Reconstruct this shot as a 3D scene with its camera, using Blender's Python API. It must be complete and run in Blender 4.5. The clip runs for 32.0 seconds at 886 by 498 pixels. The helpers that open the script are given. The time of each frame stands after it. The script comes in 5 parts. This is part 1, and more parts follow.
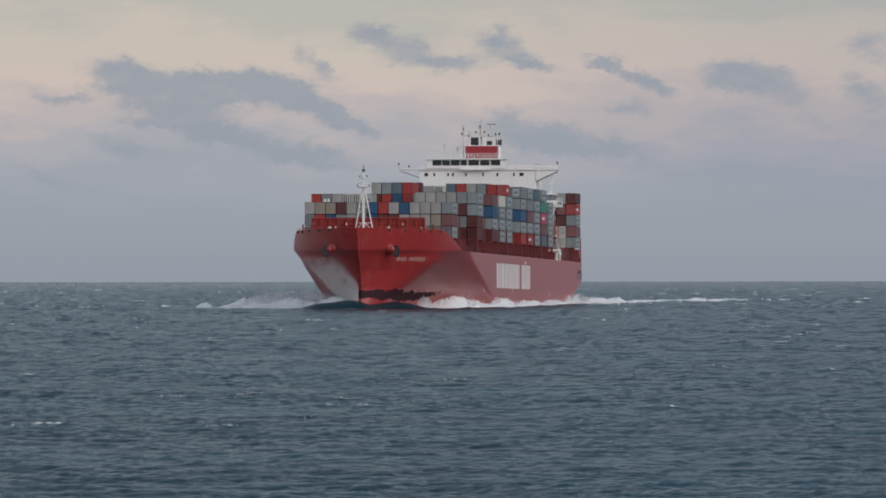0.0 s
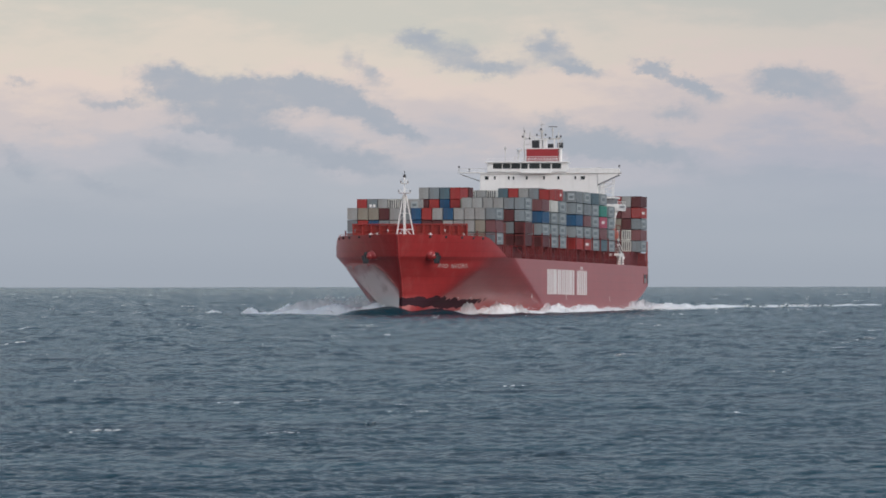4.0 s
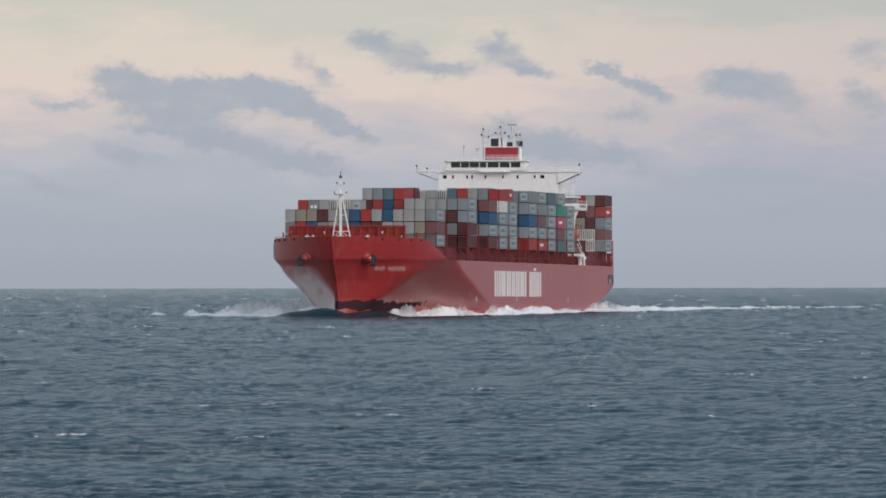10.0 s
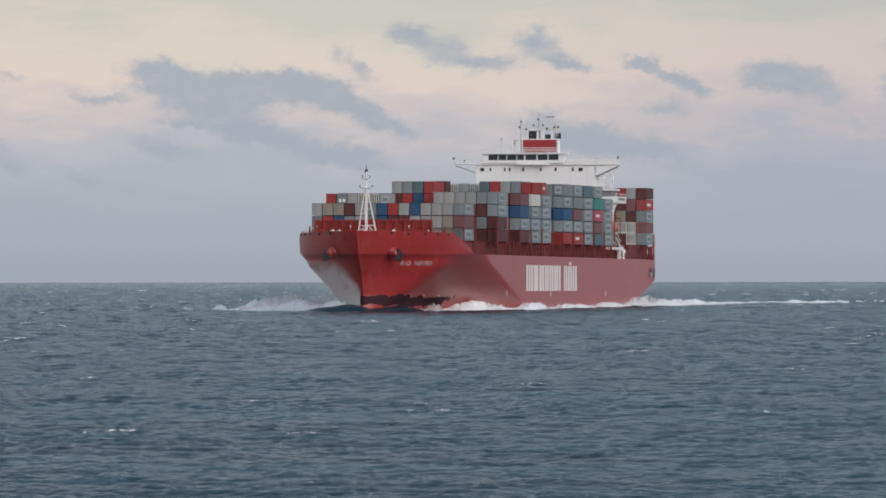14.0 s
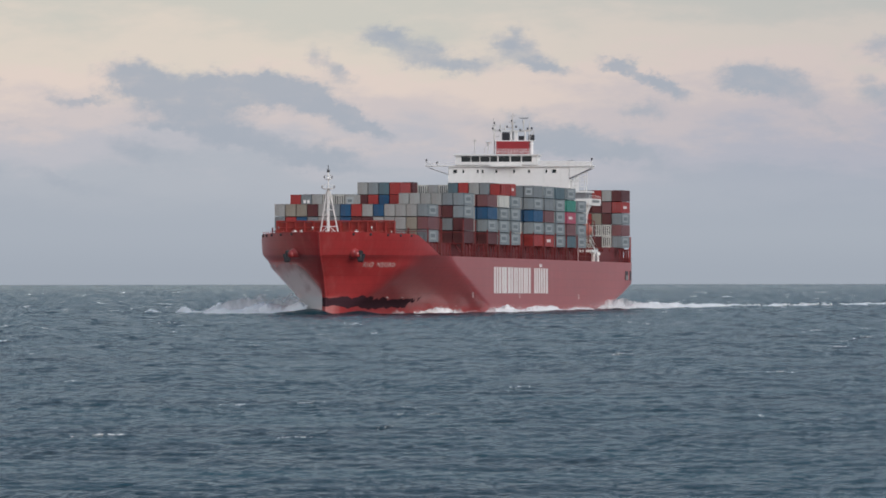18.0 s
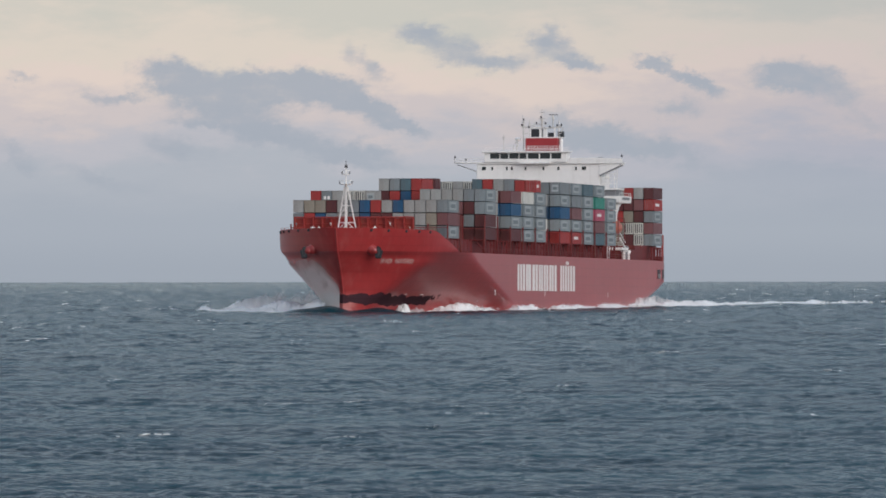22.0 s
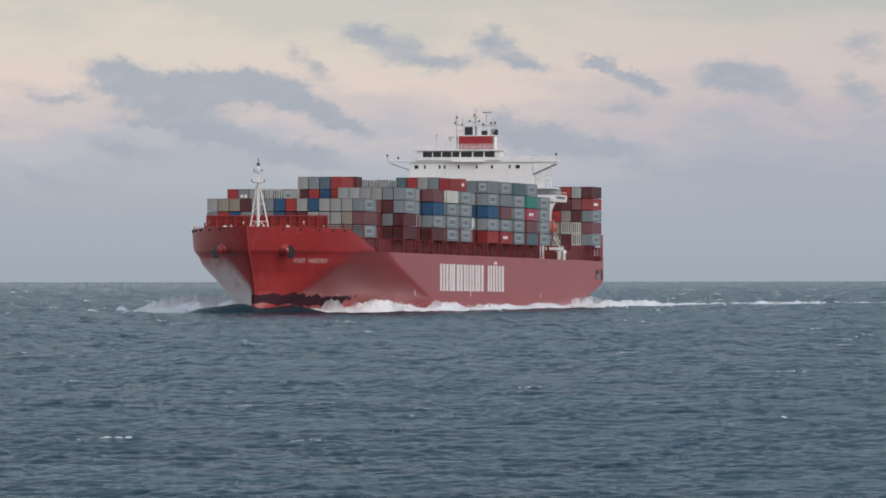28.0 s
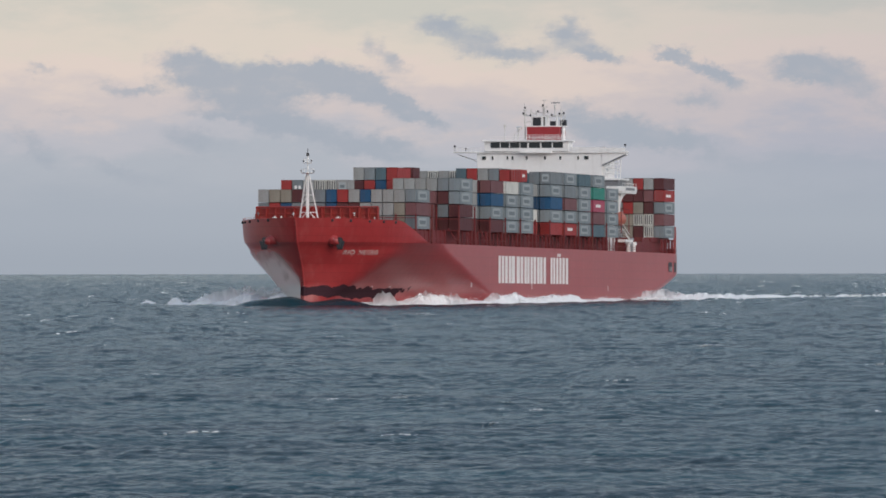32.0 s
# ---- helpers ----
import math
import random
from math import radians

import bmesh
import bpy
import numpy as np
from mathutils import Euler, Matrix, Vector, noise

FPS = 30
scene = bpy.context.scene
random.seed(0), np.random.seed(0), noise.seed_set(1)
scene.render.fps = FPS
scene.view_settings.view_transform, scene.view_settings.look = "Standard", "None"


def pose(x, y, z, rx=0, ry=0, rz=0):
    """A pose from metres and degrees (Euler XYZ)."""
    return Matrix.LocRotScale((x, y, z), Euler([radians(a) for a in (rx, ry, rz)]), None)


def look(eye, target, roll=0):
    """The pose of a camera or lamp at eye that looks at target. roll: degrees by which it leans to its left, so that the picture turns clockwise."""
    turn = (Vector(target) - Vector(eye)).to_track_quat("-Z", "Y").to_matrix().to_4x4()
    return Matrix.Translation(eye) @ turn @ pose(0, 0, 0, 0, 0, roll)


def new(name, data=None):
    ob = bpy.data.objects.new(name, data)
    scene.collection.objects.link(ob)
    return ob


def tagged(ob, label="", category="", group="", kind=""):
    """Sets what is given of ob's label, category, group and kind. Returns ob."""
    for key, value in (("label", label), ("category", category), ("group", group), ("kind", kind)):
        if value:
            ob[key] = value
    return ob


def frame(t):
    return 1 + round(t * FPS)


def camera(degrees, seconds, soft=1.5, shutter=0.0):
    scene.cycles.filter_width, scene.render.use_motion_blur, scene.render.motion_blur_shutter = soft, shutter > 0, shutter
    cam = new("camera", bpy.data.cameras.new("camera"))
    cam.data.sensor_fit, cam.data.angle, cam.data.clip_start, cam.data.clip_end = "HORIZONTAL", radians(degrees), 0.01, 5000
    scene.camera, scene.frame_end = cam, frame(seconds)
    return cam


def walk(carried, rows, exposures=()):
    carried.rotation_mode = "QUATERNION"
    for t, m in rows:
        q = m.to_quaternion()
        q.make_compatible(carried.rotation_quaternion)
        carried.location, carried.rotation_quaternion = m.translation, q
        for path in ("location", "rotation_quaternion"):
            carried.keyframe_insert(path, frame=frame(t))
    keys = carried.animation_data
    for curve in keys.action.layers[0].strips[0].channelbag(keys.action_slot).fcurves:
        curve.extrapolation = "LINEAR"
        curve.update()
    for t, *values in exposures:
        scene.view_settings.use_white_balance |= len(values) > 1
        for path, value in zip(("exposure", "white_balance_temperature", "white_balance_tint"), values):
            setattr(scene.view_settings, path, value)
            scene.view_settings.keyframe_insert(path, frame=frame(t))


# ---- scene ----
EYE_HEIGHT = 11.48
ROLL = -0.066


def aim(yaw, tilt):
    """The camera's pose: degrees of turn to its left and of tilt upwards."""
    return pose(0, 0, EYE_HEIGHT, 90 + tilt, 0, yaw) @ pose(0, 0, 0, 0, 0, ROLL)


def sail(x, y, heading, pitch):
    """The ship's pose: its stem at x, y, its stern turned to the right by heading, its bow raised by pitch."""
    lift = 150 * math.sin(radians(pitch))
    return pose(x, y, lift, 0, 0, -heading) @ pose(0, 0, 0, -pitch, 0, 0)


cam = camera(5.1866, 32.0, soft=1.75)
walk(cam, [
    (0.0, aim(-0.0000, 0.0598)), (0.5, aim(0.0172, 0.0564)), (1.0, aim(0.0422, 0.0516)), (1.5, aim(0.0727, 0.0504)),
    (2.0, aim(0.1229, 0.0546)), (2.5, aim(0.1752, 0.0619)), (3.0, aim(0.2404, 0.0753)), (3.5, aim(0.2935, 0.0892)),
    (5.5, aim(0.1836, 0.0920)), (6.0, aim(0.1503, 0.0912)), (6.5, aim(0.1205, 0.0900)), (7.0, aim(0.0951, 0.0887)),
    (7.5, aim(0.0746, 0.0883)), (8.0, aim(0.0518, 0.0883)), (8.5, aim(0.0342, 0.0883)), (9.0, aim(0.0122, 0.0890)),
    (9.5, aim(-0.0010, 0.0900)), (10.0, aim(-0.0048, 0.0971)), (10.5, aim(0.0041, 0.1006)), (11.0, aim(0.0212, 0.1007)),
    (11.5, aim(0.0391, 0.0976)), (12.0, aim(0.0553, 0.0949)), (12.5, aim(0.0868, 0.0900)), (13.0, aim(0.1318, 0.0798)),
    (13.5, aim(0.1812, 0.0697)), (15.5, aim(0.2638, 0.0510)), (16.0, aim(0.2210, 0.0610)), (16.5, aim(0.1769, 0.0700)),
    (17.0, aim(0.1373, 0.0741)), (17.5, aim(0.1044, 0.0745)), (18.0, aim(0.0857, 0.0747)), (18.5, aim(0.0940, 0.0750)),
    (19.0, aim(0.1078, 0.0697)), (19.5, aim(0.1385, 0.0559)), (20.0, aim(0.1772, 0.0406)), (20.5, aim(0.2248, 0.0348)),
    (21.0, aim(0.2711, 0.0392)), (21.5, aim(0.3029, 0.0493)), (22.0, aim(0.2932, 0.0602)), (22.5, aim(0.2581, 0.0647)),
    (23.0, aim(0.2069, 0.0631)), (23.5, aim(0.1607, 0.0615)), (24.0, aim(0.1215, 0.0613)), (24.5, aim(0.0931, 0.0610)),
    (25.0, aim(0.0692, 0.0606)), (25.5, aim(0.0485, 0.0602)), (27.5, aim(-0.0246, 0.0588)), (28.0, aim(-0.0337, 0.0587)),
    (28.5, aim(-0.0257, 0.0604)), (29.0, aim(-0.0030, 0.0585)), (29.5, aim(0.0156, 0.0556)), (30.0, aim(0.0392, 0.0488)),
    (30.5, aim(0.0820, 0.0378)), (31.0, aim(0.1625, 0.0248)), (31.5, aim(0.2671, 0.0164)), (32.0, aim(0.4051, 0.0124))],
    exposures=[(0.0, -0.30), (0.6, -0.25), (1.0, -0.12), (1.6, 0.0), (32.0, 0.0)])

# ---- world and light ----
SUN_HEIGHT, SUN_SIDE = 20.0, 143.0   # degrees above the sea, and round from the view's direction


def world_sky():
    world = bpy.data.worlds.new("dusk_sky")
    scene.world = world
    world.use_nodes = True
    nt = world.node_tree
    nt.nodes.clear()
    N, L = nt.nodes.new, nt.links.new
    out, bg = N("ShaderNodeOutputWorld"), N("ShaderNodeBackground")
    co = N("ShaderNodeTexCoord")
    sep = N("ShaderNodeSeparateXYZ")
    L(co.outputs["Generated"], sep.inputs[0])

    def m(op, a, b=None, c=None, clamp=False):
        n = N("ShaderNodeMath")
        n.operation, n.use_clamp = op, clamp
        for k, v in enumerate((a, b, c)):
            if v is None:
                continue
            if isinstance(v, (int, float)):
                n.inputs[k].default_value = v
            else:
                L(v, n.inputs[k])
        return n.outputs[0]

    # azimuth to the right and elevation, both in units of a thousandth of a radian
    az = m("MULTIPLY", m("ARCTAN2", sep.outputs[0], sep.outputs[1]), 1000)
    el = m("MULTIPLY", m("ARCSINE", sep.outputs[2]), 1000)
    flat = N("ShaderNodeCombineXYZ")
    L(az, flat.inputs[0]), L(el, flat.inputs[1])

    def cloud_noise(sx, sy, scale, detail, rough, offset=0.0):
        mp = N("ShaderNodeMapping")
        mp.inputs["Scale"].default_value = (sx, sy, 1)
        mp.inputs["Location"].default_value = (offset, offset * 0.7, offset)
        L(flat.outputs[0], mp.inputs[0])
        n = N("ShaderNodeTexNoise")
        n.inputs["Scale"].default_value, n.inputs["Detail"].default_value = scale, detail
        n.inputs["Roughness"].default_value = rough
        L(mp.outputs[0], n.inputs["Vector"])
        return n.outputs["Fac"]

    wob = cloud_noise(0.7, 1.0, 0.50, 9, 0.68)
    wob2 = cloud_noise(0.7, 1.0, 0.50, 9, 0.68, 31.0)
    wisp = cloud_noise(0.45, 1.0, 0.55, 8, 0.58, 7.0)
    azw = m("ADD", az, m("MULTIPLY", m("SUBTRACT", wob, 0.5), 5.5))
    elw = m("ADD", el, m("MULTIPLY", m("SUBTRACT", wob2, 0.5), 4.2))

    # the band of colours low over the sea
    ramp = N("ShaderNodeValToRGB")
    broad = cloud_noise(0.35, 1.0, 0.16, 6, 0.6, 53.0)
    low = N("ShaderNodeMapRange")
    low.inputs[1].default_value, low.inputs[2].default_value = 3.0, 11.0
    L(el, low.inputs[0])
    shift = m("MULTIPLY", m("MULTIPLY", m("SUBTRACT", broad, 0.5), 17.0), low.outputs[0])
    L(m("DIVIDE", m("ADD", m("ADD", el, shift), 5.0), 40.0, clamp=True), ramp.inputs[0])
    r = ramp.color_ramp
    r.interpolation = "EASE"
    stops = ((0.0, (0.346, 0.387, 0.450)), (0.08, (0.358, 0.399, 0.462)), (0.21, (0.390, 0.429, 0.490)), (0.325, (0.434, 0.464, 0.518)), (0.41, (0.500, 0.500, 0.545)),
             (0.50, (0.61, 0.55, 0.55)), (0.60, (0.74, 0.63, 0.57)), (0.67, (0.71, 0.635, 0.56)), (0.79, (0.60, 0.585, 0.53)), (0.88, (0.56, 0.58, 0.54)), (1.0, (0.50, 0.54, 0.55)))
    r.elements[0].position, r.elements[0].color = stops[0][0], (*stops[0][1], 1)
    r.elements[1].position, r.elements[1].color = stops[-1][0], (*stops[-1][1], 1)
    for p, c in stops[1:-1]:
        r.elements.new(p).color = (*c, 1)

    # grey clouds: azimuth, elevation, half width, half height, slant, weight
    long_bank = ((-33.6, 18.8, 3.0, 1.7, -0.00, 1.00), (-28.1, 17.5, 5.3, 2.1, -0.05, 1.05), (-26.9, 15.1, 4.5, 1.5, -0.05, 0.90), (-22.9, 17.5, 4.0, 1.7, -0.00, 0.80), (-18.2, 17.6, 5.1, 1.7, -0.10, 1.05),
                 (-12.5, 15.5, 3.9, 1.5, -0.45, 1.05), (-8.9, 13.8, 2.5, 0.8, -0.50, 0.90), (-13.0, 20.0, 2.1, 1.2, -0.55, 0.75))
    under_bank = ((-17.4, 11.6, 5.5, 1.4, -0.20, 0.79), (-24.0, 12.8, 3.5, 1.2, -0.10, 0.77), (-33.3, 11.9, 3.5, 1.0, -0.10, 0.64), (-13.0, 10.3, 5.5, 1.2, -0.10, 0.64), (-31.0, 10.3, 4.0, 1.2, -0.00, 0.45),
                  (-47.8, 18.4, 1.8, 0.7, -0.20, 0.70), (-40.3, 16.8, 2.7, 0.9, -0.35, 0.64), (-36.9, 16.3, 2.1, 0.6, -0.10, 0.64), (-49.0, 10.6, 2.8, 1.5, -0.60, 0.77), (-41.4, 8.6, 2.5, 0.9, -0.45, 0.64),
                  (-44.5, 14.3, 4.0, 0.5, -0.00, 0.38), (-30.1, 14.0, 3.5, 0.5, -0.10, 0.51))
    high_puffs = ((-7.6, 23.3, 2.3, 0.9, -0.10, 0.75), (-3.8, 21.3, 3.6, 1.2, -0.20, 0.80), (0.8, 20.0, 2.7, 0.8, -0.05, 0.70), (5.9, 23.0, 1.7, 1.0, -0.00, 0.70), (6.9, 21.0, 3.2, 1.2, -0.35, 0.77),
                  (9.7, 19.7, 2.4, 0.5, -0.20, 0.51), (16.4, 20.2, 1.7, 0.7, -0.25, 0.85), (18.8, 19.0, 2.9, 0.6, -0.35, 0.75), (21.6, 17.5, 2.1, 0.6, -0.40, 0.77), (18.7, 15.6, 2.8, 0.9, -0.05, 0.77))
    right_puffs = ((29.0, 18.7, 2.3, 1.3, -0.00, 1.00), (31.0, 18.1, 2.0, 0.8, -0.20, 0.70), (34.4, 18.7, 2.7, 0.9, -0.35, 0.70), (35.0, 16.6, 2.5, 1.0, -0.40, 0.75), (38.9, 13.1, 2.0, 0.8, -0.50, 0.51),
                   (43.5, 21.5, 2.4, 1.3, -0.10, 0.85), (43.2, 17.0, 2.7, 1.2, -0.20, 0.80))
    low_veils = ((8.6, 13.1, 6.1, 1.4, -0.15, 0.79), (12.7, 11.8, 5.5, 1.2, -0.10, 0.64), (18.4, 10.9, 3.6, 0.8, -0.10, 0.58), (25.1, 8.8, 8.7, 1.2, -0.00, 0.32), (-38.5, 7.1, 8.7, 1.0, -0.00, 0.32))
    banks = long_bank + under_bank + high_puffs + right_puffs + low_veils
    total = None
    for a, e, w, hh, slant, weight in banks:
        w, hh = (w * 1.2, hh * 1.32) if a > -4 else (w * 1.08, hh * 1.08)
        dx = m("SUBTRACT", azw, a)
        dy = m("SUBTRACT", m("SUBTRACT", elw, e), m("MULTIPLY", dx, slant))
        q = m("ADD", m("POWER", m("ABSOLUTE", m("DIVIDE", dx, w)), 2.4), m("POWER", m("ABSOLUTE", m("DIVIDE", dy, hh)), 2.4))
        blob = m("MULTIPLY", m("POWER", 2.718, m("MULTIPLY", q, -1.0)), weight)
        total = blob if total is None else m("ADD", total, blob)
    fine = cloud_noise(0.7, 1.0, 1.5, 6, 0.6, 17.0)
    ragged = m("ADD", m("MULTIPLY", m("SUBTRACT", wisp, 0.5), 1.15), m("MULTIPLY", m("SUBTRACT", fine, 0.5), 0.3))
    dense = m("ADD", m("MINIMUM", total, 1.12), m("MULTIPLY", ragged, m("ADD", m("MINIMUM", m("MULTIPLY", total, 2.0), 0.8), 0.2)))
    edge = N("ShaderNodeMapRange")
    edge.interpolation_type = "SMOOTHSTEP"
    edge.inputs[1].default_value, edge.inputs[2].default_value = 0.10, 1.18
    L(dense, edge.inputs[0])
    # the glow fades towards the right
    east = N("ShaderNodeMapRange")
    east.interpolation_type = "SMOOTHSTEP"
    east.inputs[1].default_value, east.inputs[2].default_value, east.inputs[4].default_value = -20.0, 50.0, 1.0
    L(az, east.inputs[0])
    cool = N("ShaderNodeMix")
    cool.data_type, cool.blend_type = "RGBA", "MULTIPLY"
    L(m("MULTIPLY", east.outputs[0], low.outputs[0]), cool.inputs["Factor"]), L(ramp.outputs[0], cool.inputs["A"])
    cool.inputs["B"].default_value = (0.86, 0.885, 0.94, 1)
    mix = N("ShaderNodeMix")
    mix.data_type = "RGBA"
    L(m("MULTIPLY", edge.outputs[0], 0.92), mix.inputs["Factor"])
    L(cool.outputs["Result"], mix.inputs["A"])
    mix.inputs["B"].default_value = (0.378, 0.418, 0.482, 1)

    # the sky above the low band
    sky = N("ShaderNodeTexSky")
    sky.sky_type, sky.sun_disc = "NISHITA", False
    sky.sun_elevation, sky.sun_rotation = radians(SUN_HEIGHT), radians(SUN_SIDE)
    dim = N("ShaderNodeMix")
    dim.data_type, dim.blend_type = "RGBA", "MULTIPLY"
    dim.inputs["Factor"].default_value = 1.0
    L(sky.outputs[0], dim.inputs["A"])
    dim.inputs["B"].default_value = (0.10, 0.10, 0.10, 1)
    veil = N("ShaderNodeMix")
    veil.data_type = "RGBA"
    veil.inputs["Factor"].default_value = 0.75
    L(dim.outputs["Result"], veil.inputs["A"])
    veil.inputs["B"].default_value = (0.355, 0.455, 0.585, 1)
    high = N("ShaderNodeMapRange")
    high.inputs[1].default_value, high.inputs[2].default_value = 32.0, 200.0
    L(el, high.inputs[0])
    whole = N("ShaderNodeMix")
    whole.data_type = "RGBA"
    L(high.outputs[0], whole.inputs["Factor"])
    L(mix.outputs["Result"], whole.inputs["A"])
    L(veil.outputs["Result"], whole.inputs["B"])
    # added glow low on the left, out of view, to brighten the starboard flank
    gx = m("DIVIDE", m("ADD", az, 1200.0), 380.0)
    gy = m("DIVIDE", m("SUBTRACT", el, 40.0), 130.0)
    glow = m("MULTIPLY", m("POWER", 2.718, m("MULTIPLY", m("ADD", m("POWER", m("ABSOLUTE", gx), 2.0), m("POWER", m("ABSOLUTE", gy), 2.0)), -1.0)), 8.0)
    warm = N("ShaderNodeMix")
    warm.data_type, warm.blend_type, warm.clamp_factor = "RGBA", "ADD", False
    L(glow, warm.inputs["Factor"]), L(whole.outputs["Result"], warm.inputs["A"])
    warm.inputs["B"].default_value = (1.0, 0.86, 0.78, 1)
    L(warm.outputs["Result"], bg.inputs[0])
    bg.inputs[1].default_value = 1.0
    L(bg.outputs[0], out.inputs[0])


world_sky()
sun = new("sun", bpy.data.lights.new("sun", "SUN"))
sun.data.energy, sun.data.angle, sun.data.color = 2.2, radians(50), (1.0, 0.93, 0.88)
_side = radians(SUN_SIDE)
sun.matrix_world = look((0, 0, 400), (-math.sin(_side) * 100, -math.cos(_side) * 100, 400 - 100 * math.tan(radians(SUN_HEIGHT))))


# ---- materials ----
def material(name, color, rough=0.5, metal=0.0, vary=0.12, scale=0.6, bump=0.0, stripes=0.0, streak=None, streak_amount=0.0, coat=0.0, random_tone=0.0):
    """Painted metal and the like: tone that varies at two scales, streaks of rust or salt, ribs and fine relief."""
    mat = bpy.data.materials.new(name)
    mat.use_nodes = True
    nt = mat.node_tree
    N, L = nt.nodes.new, nt.links.new
    b = nt.nodes["Principled BSDF"]
    b.inputs["Roughness"].default_value, b.inputs["Metallic"].default_value = rough, metal
    b.inputs["Coat Weight"].default_value = coat
    co = N("ShaderNodeTexCoord")
    big, small = N("ShaderNodeTexNoise"), N("ShaderNodeTexNoise")
    big.inputs["Scale"].default_value, big.inputs["Detail"].default_value = scale * 0.25, 4
    small.inputs["Scale"].default_value, small.inputs["Detail"].default_value = scale * 3, 6
    for n in (big, small):
        L(co.outputs["Object"], n.inputs["Vector"])
    add = N("ShaderNodeMath")
    add.operation = "ADD"
    L(big.outputs["Fac"], add.inputs[0]), L(small.outputs["Fac"], add.inputs[1])
    rng = N("ShaderNodeMapRange")
    rng.inputs[1].default_value, rng.inputs[2].default_value = 0.6, 1.4
    rng.inputs[3].default_value, rng.inputs[4].default_value = 1 - vary, 1 + vary
    L(add.outputs[0], rng.inputs[0])
    tone = rng.outputs[0]
    if random_tone:
        info = N("ShaderNodeObjectInfo")
        rr = N("ShaderNodeMapRange")
        rr.inputs[3].default_value, rr.inputs[4].default_value = 1 - random_tone, 1 + random_tone
        L(info.outputs["Random"], rr.inputs[0])
        mul = N("ShaderNodeMath")
        mul.operation = "MULTIPLY"
        L(tone, mul.inputs[0]), L(rr.outputs[0], mul.inputs[1])
        tone = mul.outputs[0]
    vec = N("ShaderNodeVectorMath")
    vec.operation = "SCALE"
    vec.inputs[0].default_value = color
    L(tone, vec.inputs["Scale"])
    result = vec.outputs[0]
    if streak:
        mp = N("ShaderNodeMapping")
        mp.inputs["Scale"].default_value = (0.9, 0.9, 0.06)
        L(co.outputs["Object"], mp.inputs[0])
        sn = N("ShaderNodeTexNoise")
        sn.inputs["Scale"].default_value, sn.inputs["Detail"].default_value = 1.0, 5
        L(mp.outputs[0], sn.inputs["Vector"])
        sr = N("ShaderNodeMapRange")
        sr.inputs[1].default_value, sr.inputs[2].default_value, sr.inputs[4].default_value = 0.52, 0.75, streak_amount
        L(sn.outputs["Fac"], sr.inputs[0])
        mix = N("ShaderNodeMix")
        mix.data_type = "RGBA"
        L(sr.outputs[0], mix.inputs["Factor"]), L(result, mix.inputs["A"])
        mix.inputs["B"].default_value = (*streak, 1)
        result = mix.outputs["Result"]
    L(result, b.inputs["Base Color"])
    height = small.outputs["Fac"]
    if stripes:
        wave = N("ShaderNodeTexWave")
        wave.wave_type, wave.bands_direction = "BANDS", "DIAGONAL"
        mp = N("ShaderNodeMapping")
        mp.inputs["Scale"].default_value = (1, 1, 0)
        L(co.outputs["Object"], mp.inputs[0]), L(mp.outputs[0], wave.inputs["Vector"])
        wave.inputs["Scale"].default_value = stripes
        ad = N("ShaderNodeMath")
        ad.operation = "MULTIPLY_ADD"
        L(height, ad.inputs[0])
        ad.inputs[1].default_value = 0.2
        L(wave.outputs["Fac"], ad.inputs[2])
        height = ad.outputs[0]
    if bump:
        bp = N("ShaderNodeBump")
        bp.inputs["Strength"].default_value, bp.inputs["Distance"].default_value = 0.6, bump
        L(height, bp.inputs["Height"]), L(bp.outputs[0], b.inputs["Normal"])
    return mat


RUST = (0.16, 0.07, 0.04)
M = {
    "red_deck": material("red_deck_paint", (0.30, 0.028, 0.022), 0.55, vary=0.2, scale=1.2, bump=0.02, streak=RUST, streak_amount=0.4),
    "red_dark": material("dark_red_lashing_paint", (0.15, 0.019, 0.021), 0.6, vary=0.25, scale=1.2, bump=0.02, streak=RUST, streak_amount=0.5),
    "white": material("white_ship_paint", (0.80, 0.78, 0.76), 0.45, vary=0.05, scale=0.4, bump=0.01, streak=(0.5, 0.47, 0.42), streak_amount=0.25),
    "mast": material("weathered_mast_paint", (0.60, 0.58, 0.56), 0.5, vary=0.25, scale=2.0, streak=RUST, streak_amount=0.4),
    "letter": material("white_hull_letters", (0.78, 0.74, 0.72), 0.5, vary=0.08, scale=0.5, streak=(0.5, 0.3, 0.28), streak_amount=0.2),
    "glass": material("dark_window_glass", (0.012, 0.018, 0.022), 0.08, vary=0.1),
    "dark": material("dark_steel", (0.03, 0.03, 0.035), 0.5, vary=0.3, scale=1.0),
    "steel": material("grey_steel", (0.22, 0.22, 0.23), 0.5, metal=0.3, vary=0.2, scale=1.0),
    "orange": material("orange_lifeboat_paint", (0.42, 0.12, 0.08), 0.4, vary=0.1),
}
TONES = {"g": (0.36, 0.36, 0.35), "G": (0.21, 0.235, 0.25), "L": (0.25, 0.29, 0.31), "t": (0.29, 0.26, 0.21), "m": (0.105, 0.022, 0.025), "r": (0.37, 0.032, 0.03),
         "b": (0.013, 0.085, 0.19), "n": (0.008, 0.05, 0.11), "k": (0.09, 0.15, 0.18), "e": (0.04, 0.27, 0.21), "w": (0.68, 0.67, 0.62), "p": (0.42, 0.07, 0.12), "u": (0.19, 0.075, 0.08)}
